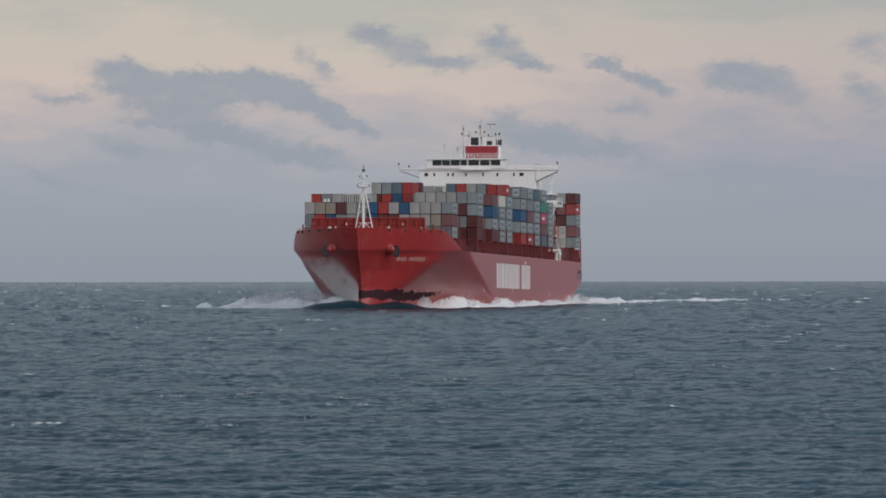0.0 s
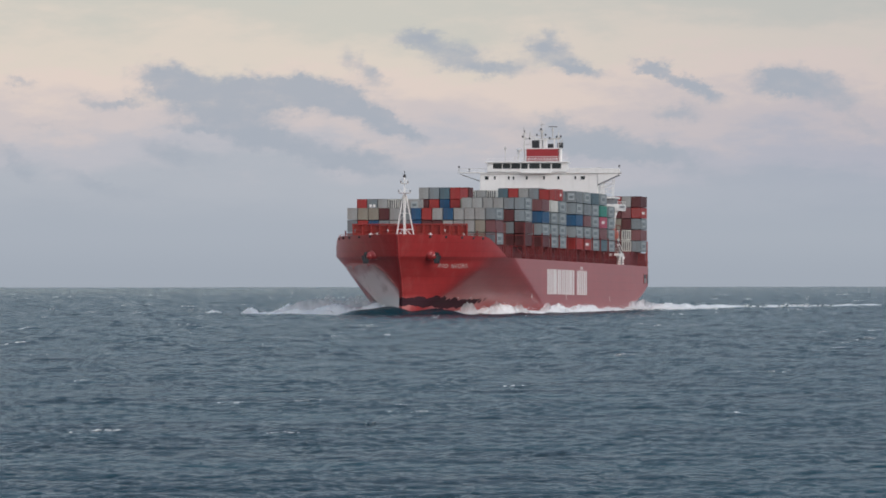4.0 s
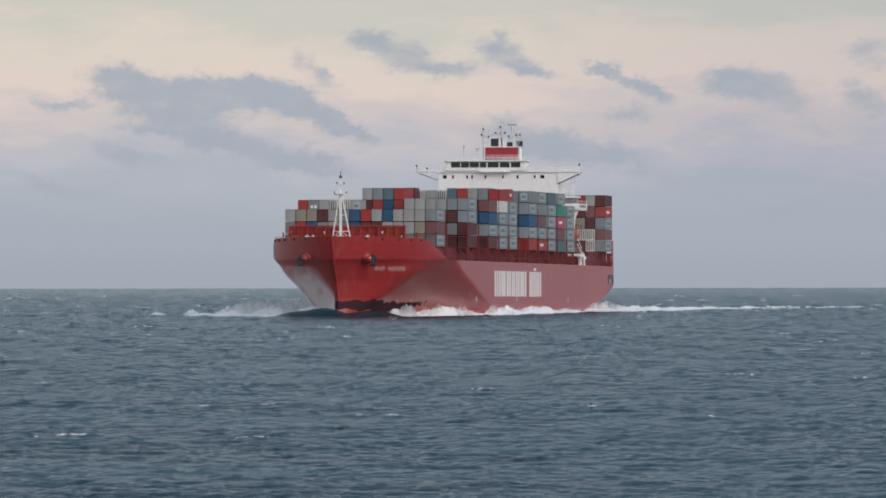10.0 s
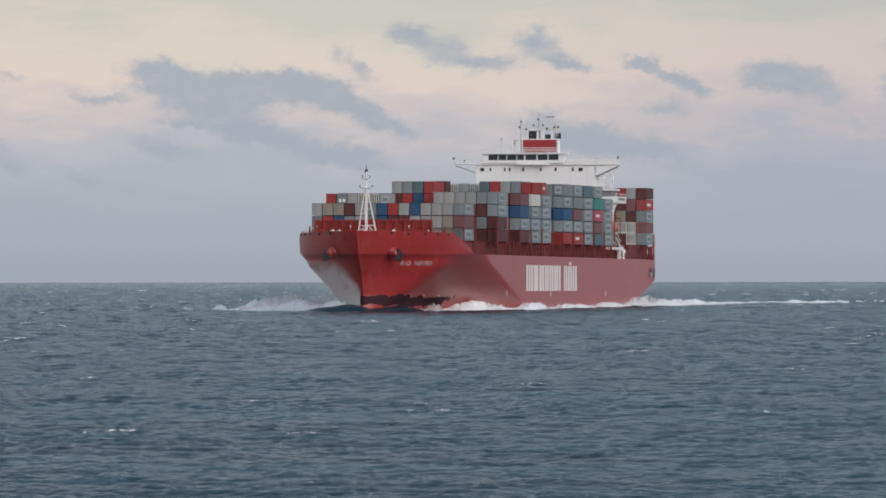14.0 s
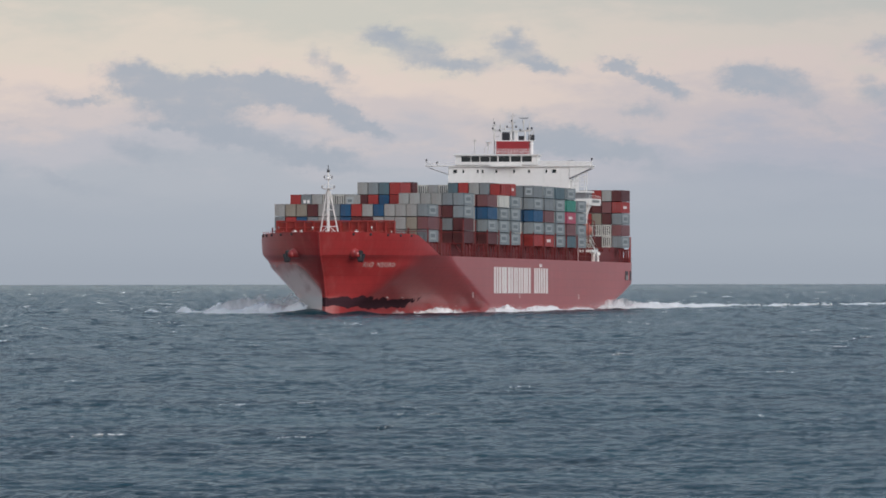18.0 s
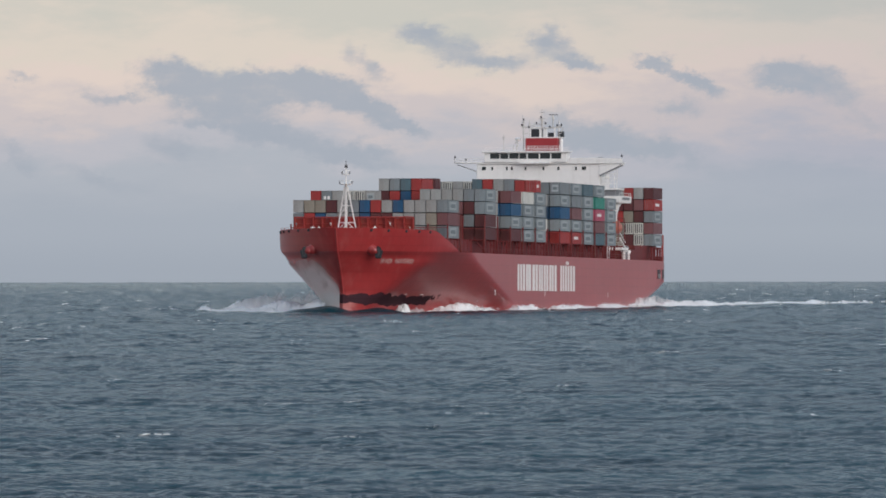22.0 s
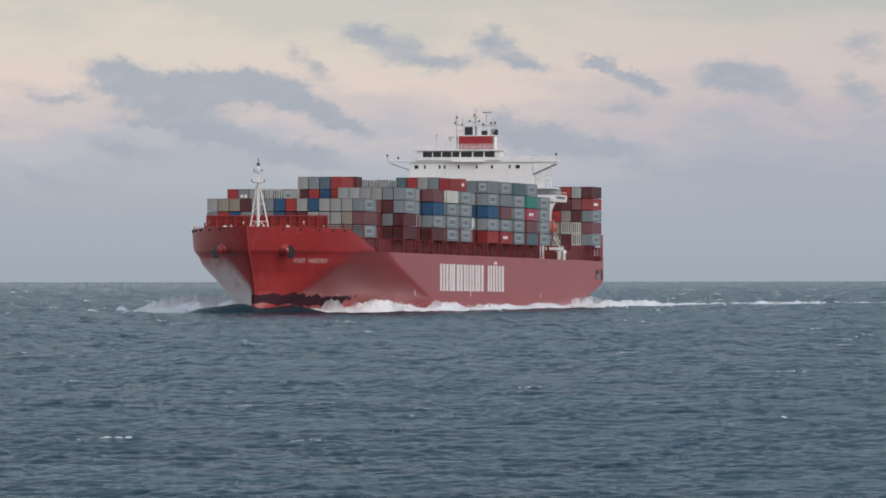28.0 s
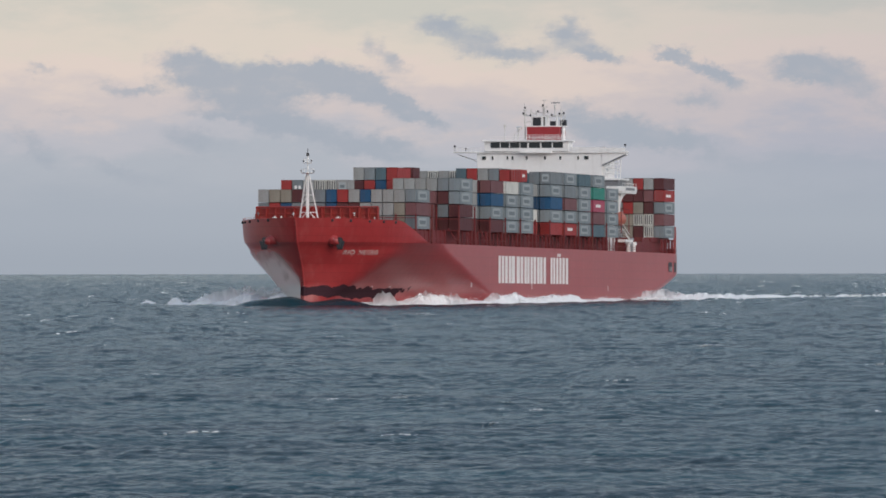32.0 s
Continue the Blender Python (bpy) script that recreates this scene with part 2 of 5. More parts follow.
WORDS = {"g": "light grey", "G": "mid grey", "L": "grey-blue", "t": "tan", "m": "maroon", "r": "bright red", "b": "blue", "n": "navy blue", "k": "slate blue",
         "e": "sea green", "w": "white", "p": "pink-red", "u": "brown-red"}
for k, c in TONES.items():
    c = tuple(0.79 * v for v in c)
    M[k] = material("container_paint_" + WORDS[k].replace(" ", "_").replace("-", "_"), c, 0.55, vary=0.2, scale=1.2, bump=0.05, stripes=1.6, streak=RUST, streak_amount=0.3, random_tone=0.1)


def hull_paint():
    mat = material("red_hull_paint", (0.345, 0.031, 0.032), 0.33, vary=0.12, scale=0.25, bump=0.02, streak=(0.50, 0.20, 0.18), streak_amount=0.16)
    nt = mat.node_tree
    N, L = nt.nodes.new, nt.links.new
    b = nt.nodes["Principled BSDF"]
    b.inputs["Specular IOR Level"].default_value = 0.74
    b.inputs["Sheen Weight"].default_value, b.inputs["Sheen Roughness"].default_value = 0.07, 0.4   # chalky, weathered paint
    old = b.inputs["Base Color"].links[0].from_socket
    co = N("ShaderNodeTexCoord")
    sep = N("ShaderNodeSeparateXYZ")
    L(co.outputs["Object"], sep.inputs[0])
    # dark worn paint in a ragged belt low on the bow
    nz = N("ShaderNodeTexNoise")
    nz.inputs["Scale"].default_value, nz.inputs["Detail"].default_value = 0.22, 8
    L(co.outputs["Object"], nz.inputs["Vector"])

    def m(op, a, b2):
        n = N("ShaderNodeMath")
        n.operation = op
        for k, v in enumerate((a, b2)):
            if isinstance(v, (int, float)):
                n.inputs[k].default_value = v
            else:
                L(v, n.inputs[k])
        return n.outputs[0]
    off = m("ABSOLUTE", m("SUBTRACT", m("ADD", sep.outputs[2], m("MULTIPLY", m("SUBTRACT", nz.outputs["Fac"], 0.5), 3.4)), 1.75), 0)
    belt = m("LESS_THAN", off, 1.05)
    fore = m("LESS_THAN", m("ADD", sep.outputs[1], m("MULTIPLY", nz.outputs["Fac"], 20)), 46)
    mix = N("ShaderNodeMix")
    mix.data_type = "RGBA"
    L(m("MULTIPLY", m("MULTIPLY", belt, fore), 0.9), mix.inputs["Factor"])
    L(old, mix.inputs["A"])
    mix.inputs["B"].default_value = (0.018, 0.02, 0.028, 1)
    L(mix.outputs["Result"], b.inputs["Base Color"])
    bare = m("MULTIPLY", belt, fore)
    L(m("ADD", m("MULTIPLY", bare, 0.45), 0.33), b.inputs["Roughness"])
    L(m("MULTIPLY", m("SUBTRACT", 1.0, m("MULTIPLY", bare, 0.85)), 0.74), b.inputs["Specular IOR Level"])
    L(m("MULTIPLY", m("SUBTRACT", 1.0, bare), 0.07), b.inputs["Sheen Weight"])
    # welded plates: seams that stand a little proud
    flat = N("ShaderNodeCombineXYZ")
    L(sep.outputs[1], flat.inputs[0]), L(sep.outputs[2], flat.inputs[1])
    br = N("ShaderNodeTexBrick")
    br.inputs["Scale"].default_value = 1.0
    br.inputs["Brick Width"].default_value, br.inputs["Row Height"].default_value = 11.0, 1.9
    br.inputs["Mortar Size"].default_value, br.inputs["Mortar Smooth"].default_value = 0.07, 0.6
    br.inputs["Color1"].default_value, br.inputs["Color2"].default_value, br.inputs["Mortar"].default_value = (1, 1, 1, 1), (0.9, 0.9, 0.9, 1), (0.5, 0.5, 0.5, 1)
    L(flat.outputs[0], br.inputs["Vector"])
    mul = N("ShaderNodeMix")
    mul.data_type, mul.blend_type = "RGBA", "MULTIPLY"
    mul.inputs["Factor"].default_value = 0.5
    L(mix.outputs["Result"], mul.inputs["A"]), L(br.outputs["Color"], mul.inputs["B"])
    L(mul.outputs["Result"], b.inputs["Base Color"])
    return mat


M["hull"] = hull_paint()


def sea_water():
    mat = bpy.data.materials.new("sea_water")
    mat.use_nodes = True
    nt = mat.node_tree
    N, L = nt.nodes.new, nt.links.new
    b = nt.nodes["Principled BSDF"]
    b.inputs["IOR"].default_value = 1.33
    b.inputs["Specular IOR Level"].default_value = 0.42
    b.inputs["Roughness"].default_value = 0.15
    co = N("ShaderNodeTexCoord")
    tint = N("ShaderNodeTexNoise")
    tint.inputs["Scale"].default_value, tint.inputs["Detail"].default_value = 0.03, 5
    L(co.outputs["Object"], tint.inputs["Vector"])
    ramp = N("ShaderNodeValToRGB")
    ramp.color_ramp.elements[0].position, ramp.color_ramp.elements[0].color = 0.38, (0.001, 0.022, 0.034, 1)
    ramp.color_ramp.elements[1].position, ramp.color_ramp.elements[1].color = 0.68, (0.002, 0.042, 0.058, 1)
    L(tint.outputs["Fac"], ramp.inputs[0]), L(ramp.outputs[0], b.inputs["Base Color"])
    heights = []
    for scale, amount in ((1.8, 1.0), (5.0, 0.7), (0.3, 1.0)):
        mp = N("ShaderNodeMapping")
        mp.inputs["Scale"].default_value = (0.6, 1.0, 1.0)
        L(co.outputs["Object"], mp.inputs[0])
        n = N("ShaderNodeTexNoise")
        n.inputs["Scale"].default_value, n.inputs["Detail"].default_value = scale, 5
        L(mp.outputs[0], n.inputs["Vector"])
        mu = N("ShaderNodeMath")
        mu.operation = "MULTIPLY"
        mu.inputs[1].default_value = amount
        L(n.outputs["Fac"], mu.inputs[0])
        heights.append(mu.outputs[0])
    first, ad = N("ShaderNodeMath"), N("ShaderNodeMath")
    L(heights[0], first.inputs[0]), L(heights[1], first.inputs[1])
    L(first.outputs[0], ad.inputs[0]), L(heights[2], ad.inputs[1])
    bp = N("ShaderNodeBump")
    bp.inputs["Strength"].default_value, bp.inputs["Distance"].default_value = 0.8, 0.4
    L(ad.outputs[0], bp.inputs["Height"]), L(bp.outputs[0], b.inputs["Normal"])
    return mat


def foam_material():
    mat = material("white_foam", (0.84, 0.85, 0.86), 0.9, vary=0.15, scale=1.2, bump=0.3)
    return mat


M["water"], M["foam"] = sea_water(), foam_material()


# ---- mesh helpers ----
def mesh_object(name, verts, faces, mat, parent=None, label="", smooth=False):
    me = bpy.data.meshes.new(name)
    me.from_pydata([tuple(v) for v in verts], [], faces)
    me.materials.append(mat)
    if smooth:
        me.polygons.foreach_set("use_smooth", [True] * len(me.polygons))
    me.update()
    ob = new(name, me)
    ob.parent = parent
    if label:
        tagged(ob, label)
    return ob


def part(name, bm, mat, parent, label="", smooth=False):
    me = bpy.data.meshes.new(name)
    bm.to_mesh(me)
    bm.free()
    me.materials.append(mat)
    if smooth:
        me.polygons.foreach_set("use_smooth", [True] * len(me.polygons))
    ob = new(name, me)
    ob.parent = parent
    if label:
        tagged(ob, label)
    return ob


def add_box(bm, x0, x1, y0, y1, z0, z1, bevel=0.0):
    geo = bmesh.ops.create_cube(bm, size=1.0, matrix=Matrix.Translation(((x0 + x1) / 2, (y0 + y1) / 2, (z0 + z1) / 2)) @ Matrix.Diagonal((x1 - x0, y1 - y0, z1 - z0, 1)))
    if bevel:
        edges = {e for v in geo["verts"] for e in v.link_edges}
        bmesh.ops.bevel(bm, geom=list(edges), offset=bevel, segments=1, affect="EDGES")


def add_bar(bm, a, b, r, sides=6, r2=None):
    a, b = Vector(a), Vector(b)
    turn = (b - a).to_track_quat("Z", "Y").to_matrix().to_4x4()
    bmesh.ops.create_cone(bm, cap_ends=True, segments=sides, radius1=r, radius2=r if r2 is None else r2, depth=(b - a).length,
                          matrix=Matrix.Translation((a + b) / 2) @ turn)


def boxes(*rows, bevel=0.0):
    bm = bmesh.new()
    for row in rows:
        add_box(bm, *row, bevel=bevel)
    return bm


def bars(*rows):
    bm = bmesh.new()
    for row in rows:
        add_bar(bm, *row)
    return bm


# ---- the sea ----
WIND = radians(250)   # the waves run towards this side


def wave_height(x, y):
    """Short-crested wind chop over a low swell, in metres."""
    z = np.zeros_like(x)
    r = np.random.default_rng(11)
    count = 64
    gust = np.ones_like(x)   # cat's paws: patches of livelier and calmer water
    for k in range(7):
        way, length = r.uniform(0, 6.28), r.uniform(40, 190)
        gust += 0.04 * np.sin((x * math.cos(way) + y * math.sin(way)) * 6.28 / length + r.uniform(0, 6.28))
    for k in range(count):
        length = 0.6 * (38.0 ** (k / (count - 1.0))) * r.uniform(0.93, 1.07)
        way = WIND + r.normal(0, 0.85 if length < 4 else 0.6)
        steep = float(np.interp(length, (0.6, 1.3, 3, 7, 22), (0.0056, 0.0064, 0.0045, 0.0024, 0.0012)))
        amp = steep * length * r.uniform(0.6, 1.3)
        ph = (x * math.cos(way) + y * math.sin(way)) * (2 * math.pi / length) + r.uniform(0, 6.28)
        z += amp * (np.sin(ph) + 0.25 * np.sin(2 * ph + 1.57)) * (gust if length < 9 else 1.0)
    return z


def build_sea():
    near, far = 425.0, 4900.0
    rows, at = [], near   # rings that widen steadily with the distance
    while at < far:
        rows.append(at)
        at *= 1 + 0.00048 * (at / near) ** 0.45
    radii = np.array(rows + [far])
    half = radians(3.45)
    angles = np.linspace(-half, half, 420)
    R, A = np.meshgrid(radii, angles, indexing="ij")
    X, Y = R * np.sin(A), R * np.cos(A)
    Z = wave_height(X, Y) * np.clip((far - R) / 1500.0, 0.4, 1) * (1 + 0.8 * np.clip((R - 900) / 1900, 0, 1))
    n, mm = R.shape
    verts = np.stack([X, Y, Z], -1).reshape(-1, 3)
    idx = np.arange(n * mm).reshape(n, mm)
    quads = np.stack([idx[:-1, :-1], idx[:-1, 1:], idx[1:, 1:], idx[1:, :-1]], -1).reshape(-1, 4)
    # the rest of the sheet, all round
    outer_r = np.array([0.5, 60, 150, 260, 425, 600, 1000, 1600, 2600, 3800, 4900.0])
    outer_a = np.linspace(half, 2 * math.pi - half, 90)
    R2, A2 = np.meshgrid(outer_r, outer_a, indexing="ij")
    v2 = np.stack([R2 * np.sin(A2), R2 * np.cos(A2), np.zeros_like(R2)], -1).reshape(-1, 3)
    i2 = np.arange(R2.size).reshape(R2.shape) + len(verts)
    q2 = np.stack([i2[:-1, :-1], i2[:-1, 1:], i2[1:, 1:], i2[1:, :-1]], -1).reshape(-1, 4)
    q3 = np.stack([i2[:4, -1], i2[:4, 0], i2[1:5, 0], i2[1:5, -1]], -1)
    verts = np.concatenate([verts, v2])
    quads = np.concatenate([quads, q2, q3]).astype(np.int32)[:, ::-1]
    me = bpy.data.meshes.new("water")
    me.vertices.add(len(verts))
    me.vertices.foreach_set("co", verts.astype(np.float32).ravel())
    me.loops.add(quads.size)
    me.loops.foreach_set("vertex_index", np.ascontiguousarray(quads).ravel())
    me.polygons.add(len(quads))
    me.polygons.foreach_set("loop_start", np.arange(0, quads.size, 4, dtype=np.int32))
    me.polygons.foreach_set("use_smooth", np.ones(len(quads), dtype=bool))
    me.materials.append(M["water"])
    me.update(calc_edges=True)
    return tagged(new("water", me), "choppy blue-grey open sea with small waves", "sea", kind="structure")


sea = build_sea()


# ---- the ship ----
BEAM, DECK, LENGTH = 20.0, 12.0, 280.0
ship = tagged(new("container_ship"), "large red container ship loaded with stacked containers, under way", "ship")


def stem(z):
    """How far the stem stands ahead of the bow's foot."""
    return float(np.interp(z, (-4, 3, 7, 12, 17), (0.0, 0.0, -1.8, -6.0, -7.5)))


def soft_min(a, b, k):
    return min(a, b) - max(k - abs(a - b), 0.0) ** 2 / (4 * k)


def flared(s, z):
    """The rounded shoulder of the forecastle."""
    entry = float(np.interp(z, (9, 12.2, 17), (52.0, 39.0, 38.0)))
    x = min(max((s - stem(z)) / (entry - stem(z)), 0.0), 1.0)
    power = float(np.interp(z, (6, 12.2, 17), (2.0, 2.4, 2.3)))
    blunt = float(np.interp(z, (9, 12.2, 17), (0.95, 0.78, 0.66)))
    return BEAM * (1 - (1 - x) ** power) ** blunt


def half_breadth(s, z):
    """A round nose, a nearly flat entry, and a slight knuckle where it meets the flat side."""
    fore = float(np.interp(z, (0, 1, 6, 9, 11, 12.2), (4.0, 4.5, 12.0, 16.0, 17.0, 17.0)))
    wide = float(np.interp(z, (0, 1, 6, 9, 11, 12.2), (4.5, 5.1, 11.2, 14.9, 16.7, 17.5)))
    entry = float(np.interp(z, (0, 1, 6, 9, 11, 12.2), (88.0, 85.0, 62.0, 48.0, 42.0, 40.0)))
    ahead = max(s - stem(z), 0.0)
    nose = 1.14 * wide * (ahead / (fore - stem(z))) ** 0.8
    line = wide + (BEAM - wide) * (s - fore) / (entry - fore)
    b = soft_min(soft_min(nose, line, 2.6), BEAM, 0.3) if ahead > 0 else 0.0
    t = min(max((z - 9.5) / 2.7, 0.0), 1.0) ** 1.3
    b = max(0.0, (1 - t) * b + t * flared(s, z))
    if s > 232:
        low = 5.6 * ((s - 232) / 48.0) ** 1.7 - 1.5
        b *= math.sqrt(max(0.0, 1 - max(0.0, (low + 3.2 - z) / 3.2) ** 2)) if z < low + 3.2 else 1.0
        b *= 1 - 0.02 * ((s - 232) / 48.0) ** 2
    return b


def sheer(s):
    return float(np.interp(s, (-8, 15, 27, 29), (17.0, 16.6, 12.3, DECK)))


def build_hull():
    stations = [0, 0.0003, 0.001, 0.002, 0.0035, 0.006, 0.009, 0.013, 0.018, 0.024] + list(np.linspace(0.03, 0.15, 22)) + list(np.linspace(0.154, 0.40, 70)) + list(np.linspace(0.43, 0.82, 8)) + list(np.linspace(0.83, 1.0, 20))
    levels = list(np.linspace(-4, DECK, 20)) + [1.0, 2.0, 3.0]
    verts, faces = [], []
    grid = {}
    for side in (1, -1):
        for i, u in enumerate(stations):
            for j, lev in enumerate(levels):
                if j < 20:
                    z = lev
                    s = stem(z) + u * (LENGTH - stem(z))
                else:
                    s0 = stem(17) + u * (LENGTH - stem(17))
                    top = sheer(s0)
                    z = DECK + (top - DECK) * lev / 3.0 + 0.002 * lev
                    s = stem(z) + u * (LENGTH - stem(z))
                grid[side, i, j] = len(verts)
                verts.append((side * half_breadth(s, z), s, z))
    n, k = len(stations), len(levels)
    for side in (1, -1):
        for i in range(n - 1):
            for j in range(k - 1):
                q = [grid[side, i, j], grid[side, i + 1, j], grid[side, i + 1, j + 1], grid[side, i, j + 1]]
                faces.append(q if side > 0 else q[::-1])
    for j in range(k - 1):   # transom
        faces.append([grid[1, n - 1, j], grid[-1, n - 1, j], grid[-1, n - 1, j + 1], grid[1, n - 1, j + 1]])
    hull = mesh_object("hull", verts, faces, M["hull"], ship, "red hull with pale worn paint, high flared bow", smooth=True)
    knuckle = {grid[side, i, 19] for side in (1, -1) for i in range(n)}   # the sharp line under the bulwark
    for e in hull.data.edges:
        if e.vertices[0] in knuckle and e.vertices[1] in knuckle:
            e.use_edge_sharp = True
    # decks inside the bulwark
    dv, df = [], []
    for i, s in enumerate(np.linspace(-5, LENGTH - 0.2, 60)):
        z = sheer(s) - (1.1 if s < 15 else 0.06)
        b = max(half_breadth(s, min(z, 15.5)) - 0.15, 0.05)
        dv += [(b, s, z), (-b, s, z)]
        if i:
            df.append([2 * i - 2, 2 * i, 2 * i + 1, 2 * i - 1])
    mesh_object("deck", dv, df, M["red_deck"], ship, "red painted steel deck")
    return hull


hull = build_hull()

# ---- containers ----
TIER, BASE, CW, CL = 2.8, 15.1, 2.33, 12.19
PITCH_S, FIRST = 14.62, 28.3


def container_mesh(code):
    """A container with proud corner posts and rails round recessed walls."""
    w, l, h2 = CW / 2, CL / 2, 2.65
    bm = bmesh.new()
    add_box(bm, -w, w, -l, l, 0, h2)
    sides = [f for f in bm.faces if abs(f.normal.z) < 0.5]
    bmesh.ops.inset_individual(bm, faces=sides, thickness=0.13, depth=-0.07)
    me = bpy.data.meshes.new("container")
    bm.to_mesh(me)
    bm.free()
    me.materials.append(M[code])
    return me


BOXES = {k: container_mesh(k) for k in TONES}
panel_bm = boxes((0, 0.02, -4.2, 3.0, 0.5, 2.25))
PANEL = bpy.data.meshes.new("panel")
panel_bm.to_mesh(PANEL), panel_bm.free()
PANEL.materials.append(material("pale_sign_panel", (0.34, 0.37, 0.38), 0.6, vary=0.08))
lb = boxes((0.02, 0.04, -3.1, 2.2, 0.95, 1.75))
LETTERS = bpy.data.meshes.new("lettering")
lb.to_mesh(LETTERS), lb.free()
LETTERS.materials.append(material("dark_sign_lettering", (0.15, 0.175, 0.19), 0.6, vary=0.08))
wb = boxes((0.0, 0.03, -3.0, 2.0, 1.0, 1.65))
WHITES = bpy.data.meshes.new("lettering")
wb.to_mesh(WHITES), wb.free()
WHITES.materials.append(M["letter"])
count = [0]
rest, cargo = [], []


def plate_mesh(name, mat, *rows):
    """Flat plates on a container's side or end."""
    bm = boxes(*rows)
    me = bpy.data.meshes.new(name)
    bm.to_mesh(me), bm.free()
    me.materials.append(mat)
    return me


FRONT_Y = -CL / 2
SLOT = plate_mesh("slot", M["dark"], (-0.09, 0.09, FRONT_Y - 0.01, FRONT_Y + 0.06, 0.3, 2.4))
SQUARE = plate_mesh("label_square", M["letter"], (-0.27, 0.27, FRONT_Y + 0.03, FRONT_Y + 0.075, 0.75, 1.45))
BOARD = plate_mesh("panel", PANEL.materials[0], (-0.75, 0.75, FRONT_Y + 0.03, FRONT_Y + 0.08, 0.5, 2.1))
BOARD_TEXT = plate_mesh("lettering", LETTERS.materials[0], (-0.5, 0.5, FRONT_Y + 0.01, FRONT_Y + 0.03, 0.95, 1.6))
ROD = plate_mesh("lock_rod", M["steel"], (-0.035, 0.035, FRONT_Y + 0.02, FRONT_Y + 0.075, 0.15, 2.5))
LEAF = {}
MARKS = {"L": " with a pale sign panel", "W": " with white lettering", "S": " with open slats", "D": " with two white squares", "F": " with pale end panel"}


def door_leaf(code):
    """One leaf of the doors at a container's end, set a little into the frame."""
    if code not in LEAF:
        LEAF[code] = plate_mesh("door", M[code], (-0.49, 0.49, FRONT_Y + 0.035, FRONT_Y + 0.075, 0.17, 2.48))
    return LEAF[code]


def fitted(name, me, parent, x, y=0.0):
    c = new(name, me)
    c.parent, c.location = parent, (x, y, 0)
    return c


def container(code, p, s, z, mark="", doors=False, short=False):
    ob = new("container", BOXES[code])
    mid = s + CL / (4 if short else 2)
    ob.location, ob.scale = (p, mid, z), (1, 0.5 if short else 1, 1)
    tagged(ob, WORDS[code] + (" short" if short else "") + " corrugated steel container" + MARKS.get(mark, "") + (", on deck" if short else ", stacked on deck"), "container", "containers on the deck")
    cargo.append((ob, pose(p, mid, z)))
    count[0] += 1
    if mark == "L":
        for nm, me in (("panel", PANEL), ("lettering", LETTERS)):
            fitted(nm, me, ob, CW / 2 + 0.005)
    elif mark == "W":
        fitted("lettering", WHITES, ob, CW / 2 - 0.07)
    elif mark == "S":
        for x in (-0.75, -0.25, 0.25, 0.75):
            fitted("slot", SLOT, ob, x)
    elif mark == "D":
        for x in (-0.42, 0.42):
            fitted("label_square", SQUARE, ob, x)
    elif mark == "F":
        fitted("panel", BOARD, ob, 0), fitted("lettering", BOARD_TEXT, ob, 0)
    if doors and mark not in "SDF":
        for x in (-0.52, 0.52):
            leaf = fitted("door", door_leaf(code), ob, x)
            for dx in (-0.25, 0.25):
                fitted("lock_rod", ROD, leaf, dx, -0.03)
    return ob


def column(c, cols):
    """The place across the ship of column c of cols, from starboard."""
    return (c - (cols - 1) / 2) * 2.45


# port side of each bay, lowest tier first
PORT = ("LuL", "", "mmLL", "", "mLbu", "LLLw", "LLLL", "", "rLbL", "rLuG", "LLLL", "kupe", "LLLL")
# front row of the first bay, from starboard: lowest tier first
FRONT = (("GrbGgGbmmgggtm", "GrbGgGbmmgggtm", "gttmgGbrgbgggg"))
# the ends that show over or beside the first bay: bay, tier, first column, paints; a dot is an empty place
ROWS = ((2, 3, 0, "rGgwwg....ggggG"), (3, 3, 4, "gmrbr"), (2, 0, 13, "mm"), (2, 1, 13, "mG"), (2, 2, 13, "um"), (1, 0, 12, "u"), (1, 1, 12, "u"), (1, 2, 12, "u"),
        (3, 0, 14, "m"), (3, 1, 14, "g"), (3, 2, 14, "g"), (3, 3, 14, "g"), (7, 0, 14, "r"), (7, 1, 14, "w"), (7, 2, 14, "n"), (7, 3, 14, "g"),
        (4, 0, 14, "m"), (4, 1, 14, "G"), (4, 2, 14, "b"), (4, 3, 14, "m"), (8, 0, 14, "m"), (8, 1, 14, "G"), (8, 2, 14, "n"), (8, 3, 14, "G"))
PLACED = {(i, k, c0 + n): code for i, k, c0, codes in ROWS for n, code in enumerate(codes)}
END_MARKS = {(2, 3, 1): "D", (2, 3, 3): "S", (2, 3, 4): "S", (2, 3, 5): "F", (7, 4, 6): "S", (7, 4, 8): "S"}
SHORT = {(2, 3, 5), (4, 4, 8), (6, 4, 15)}
# fifth tier: bay, first column, paints
TOP = ((3, 5, "gGkr"), (4, 8, "m"), (6, 10, "krgGrr"), (7, 5, "gwgw"), (8, 14, "GG"), (9, 12, "kt"), (9, 14, "LL"), (10, 14, "kk"), (11, 14, "kL"))
r7 = random.Random(7)
MIX = "ggGGGLLttmmrrbuk"


def tier_height(i, c, cols):
    """Stacks of standard and of tall containers stand side by side."""
    if c >= cols - 6 and not (i == 6 and c < 14):
        return TIER
    return {2: 2.69, 3: 2.74, 6: 2.87}.get(i, TIER)


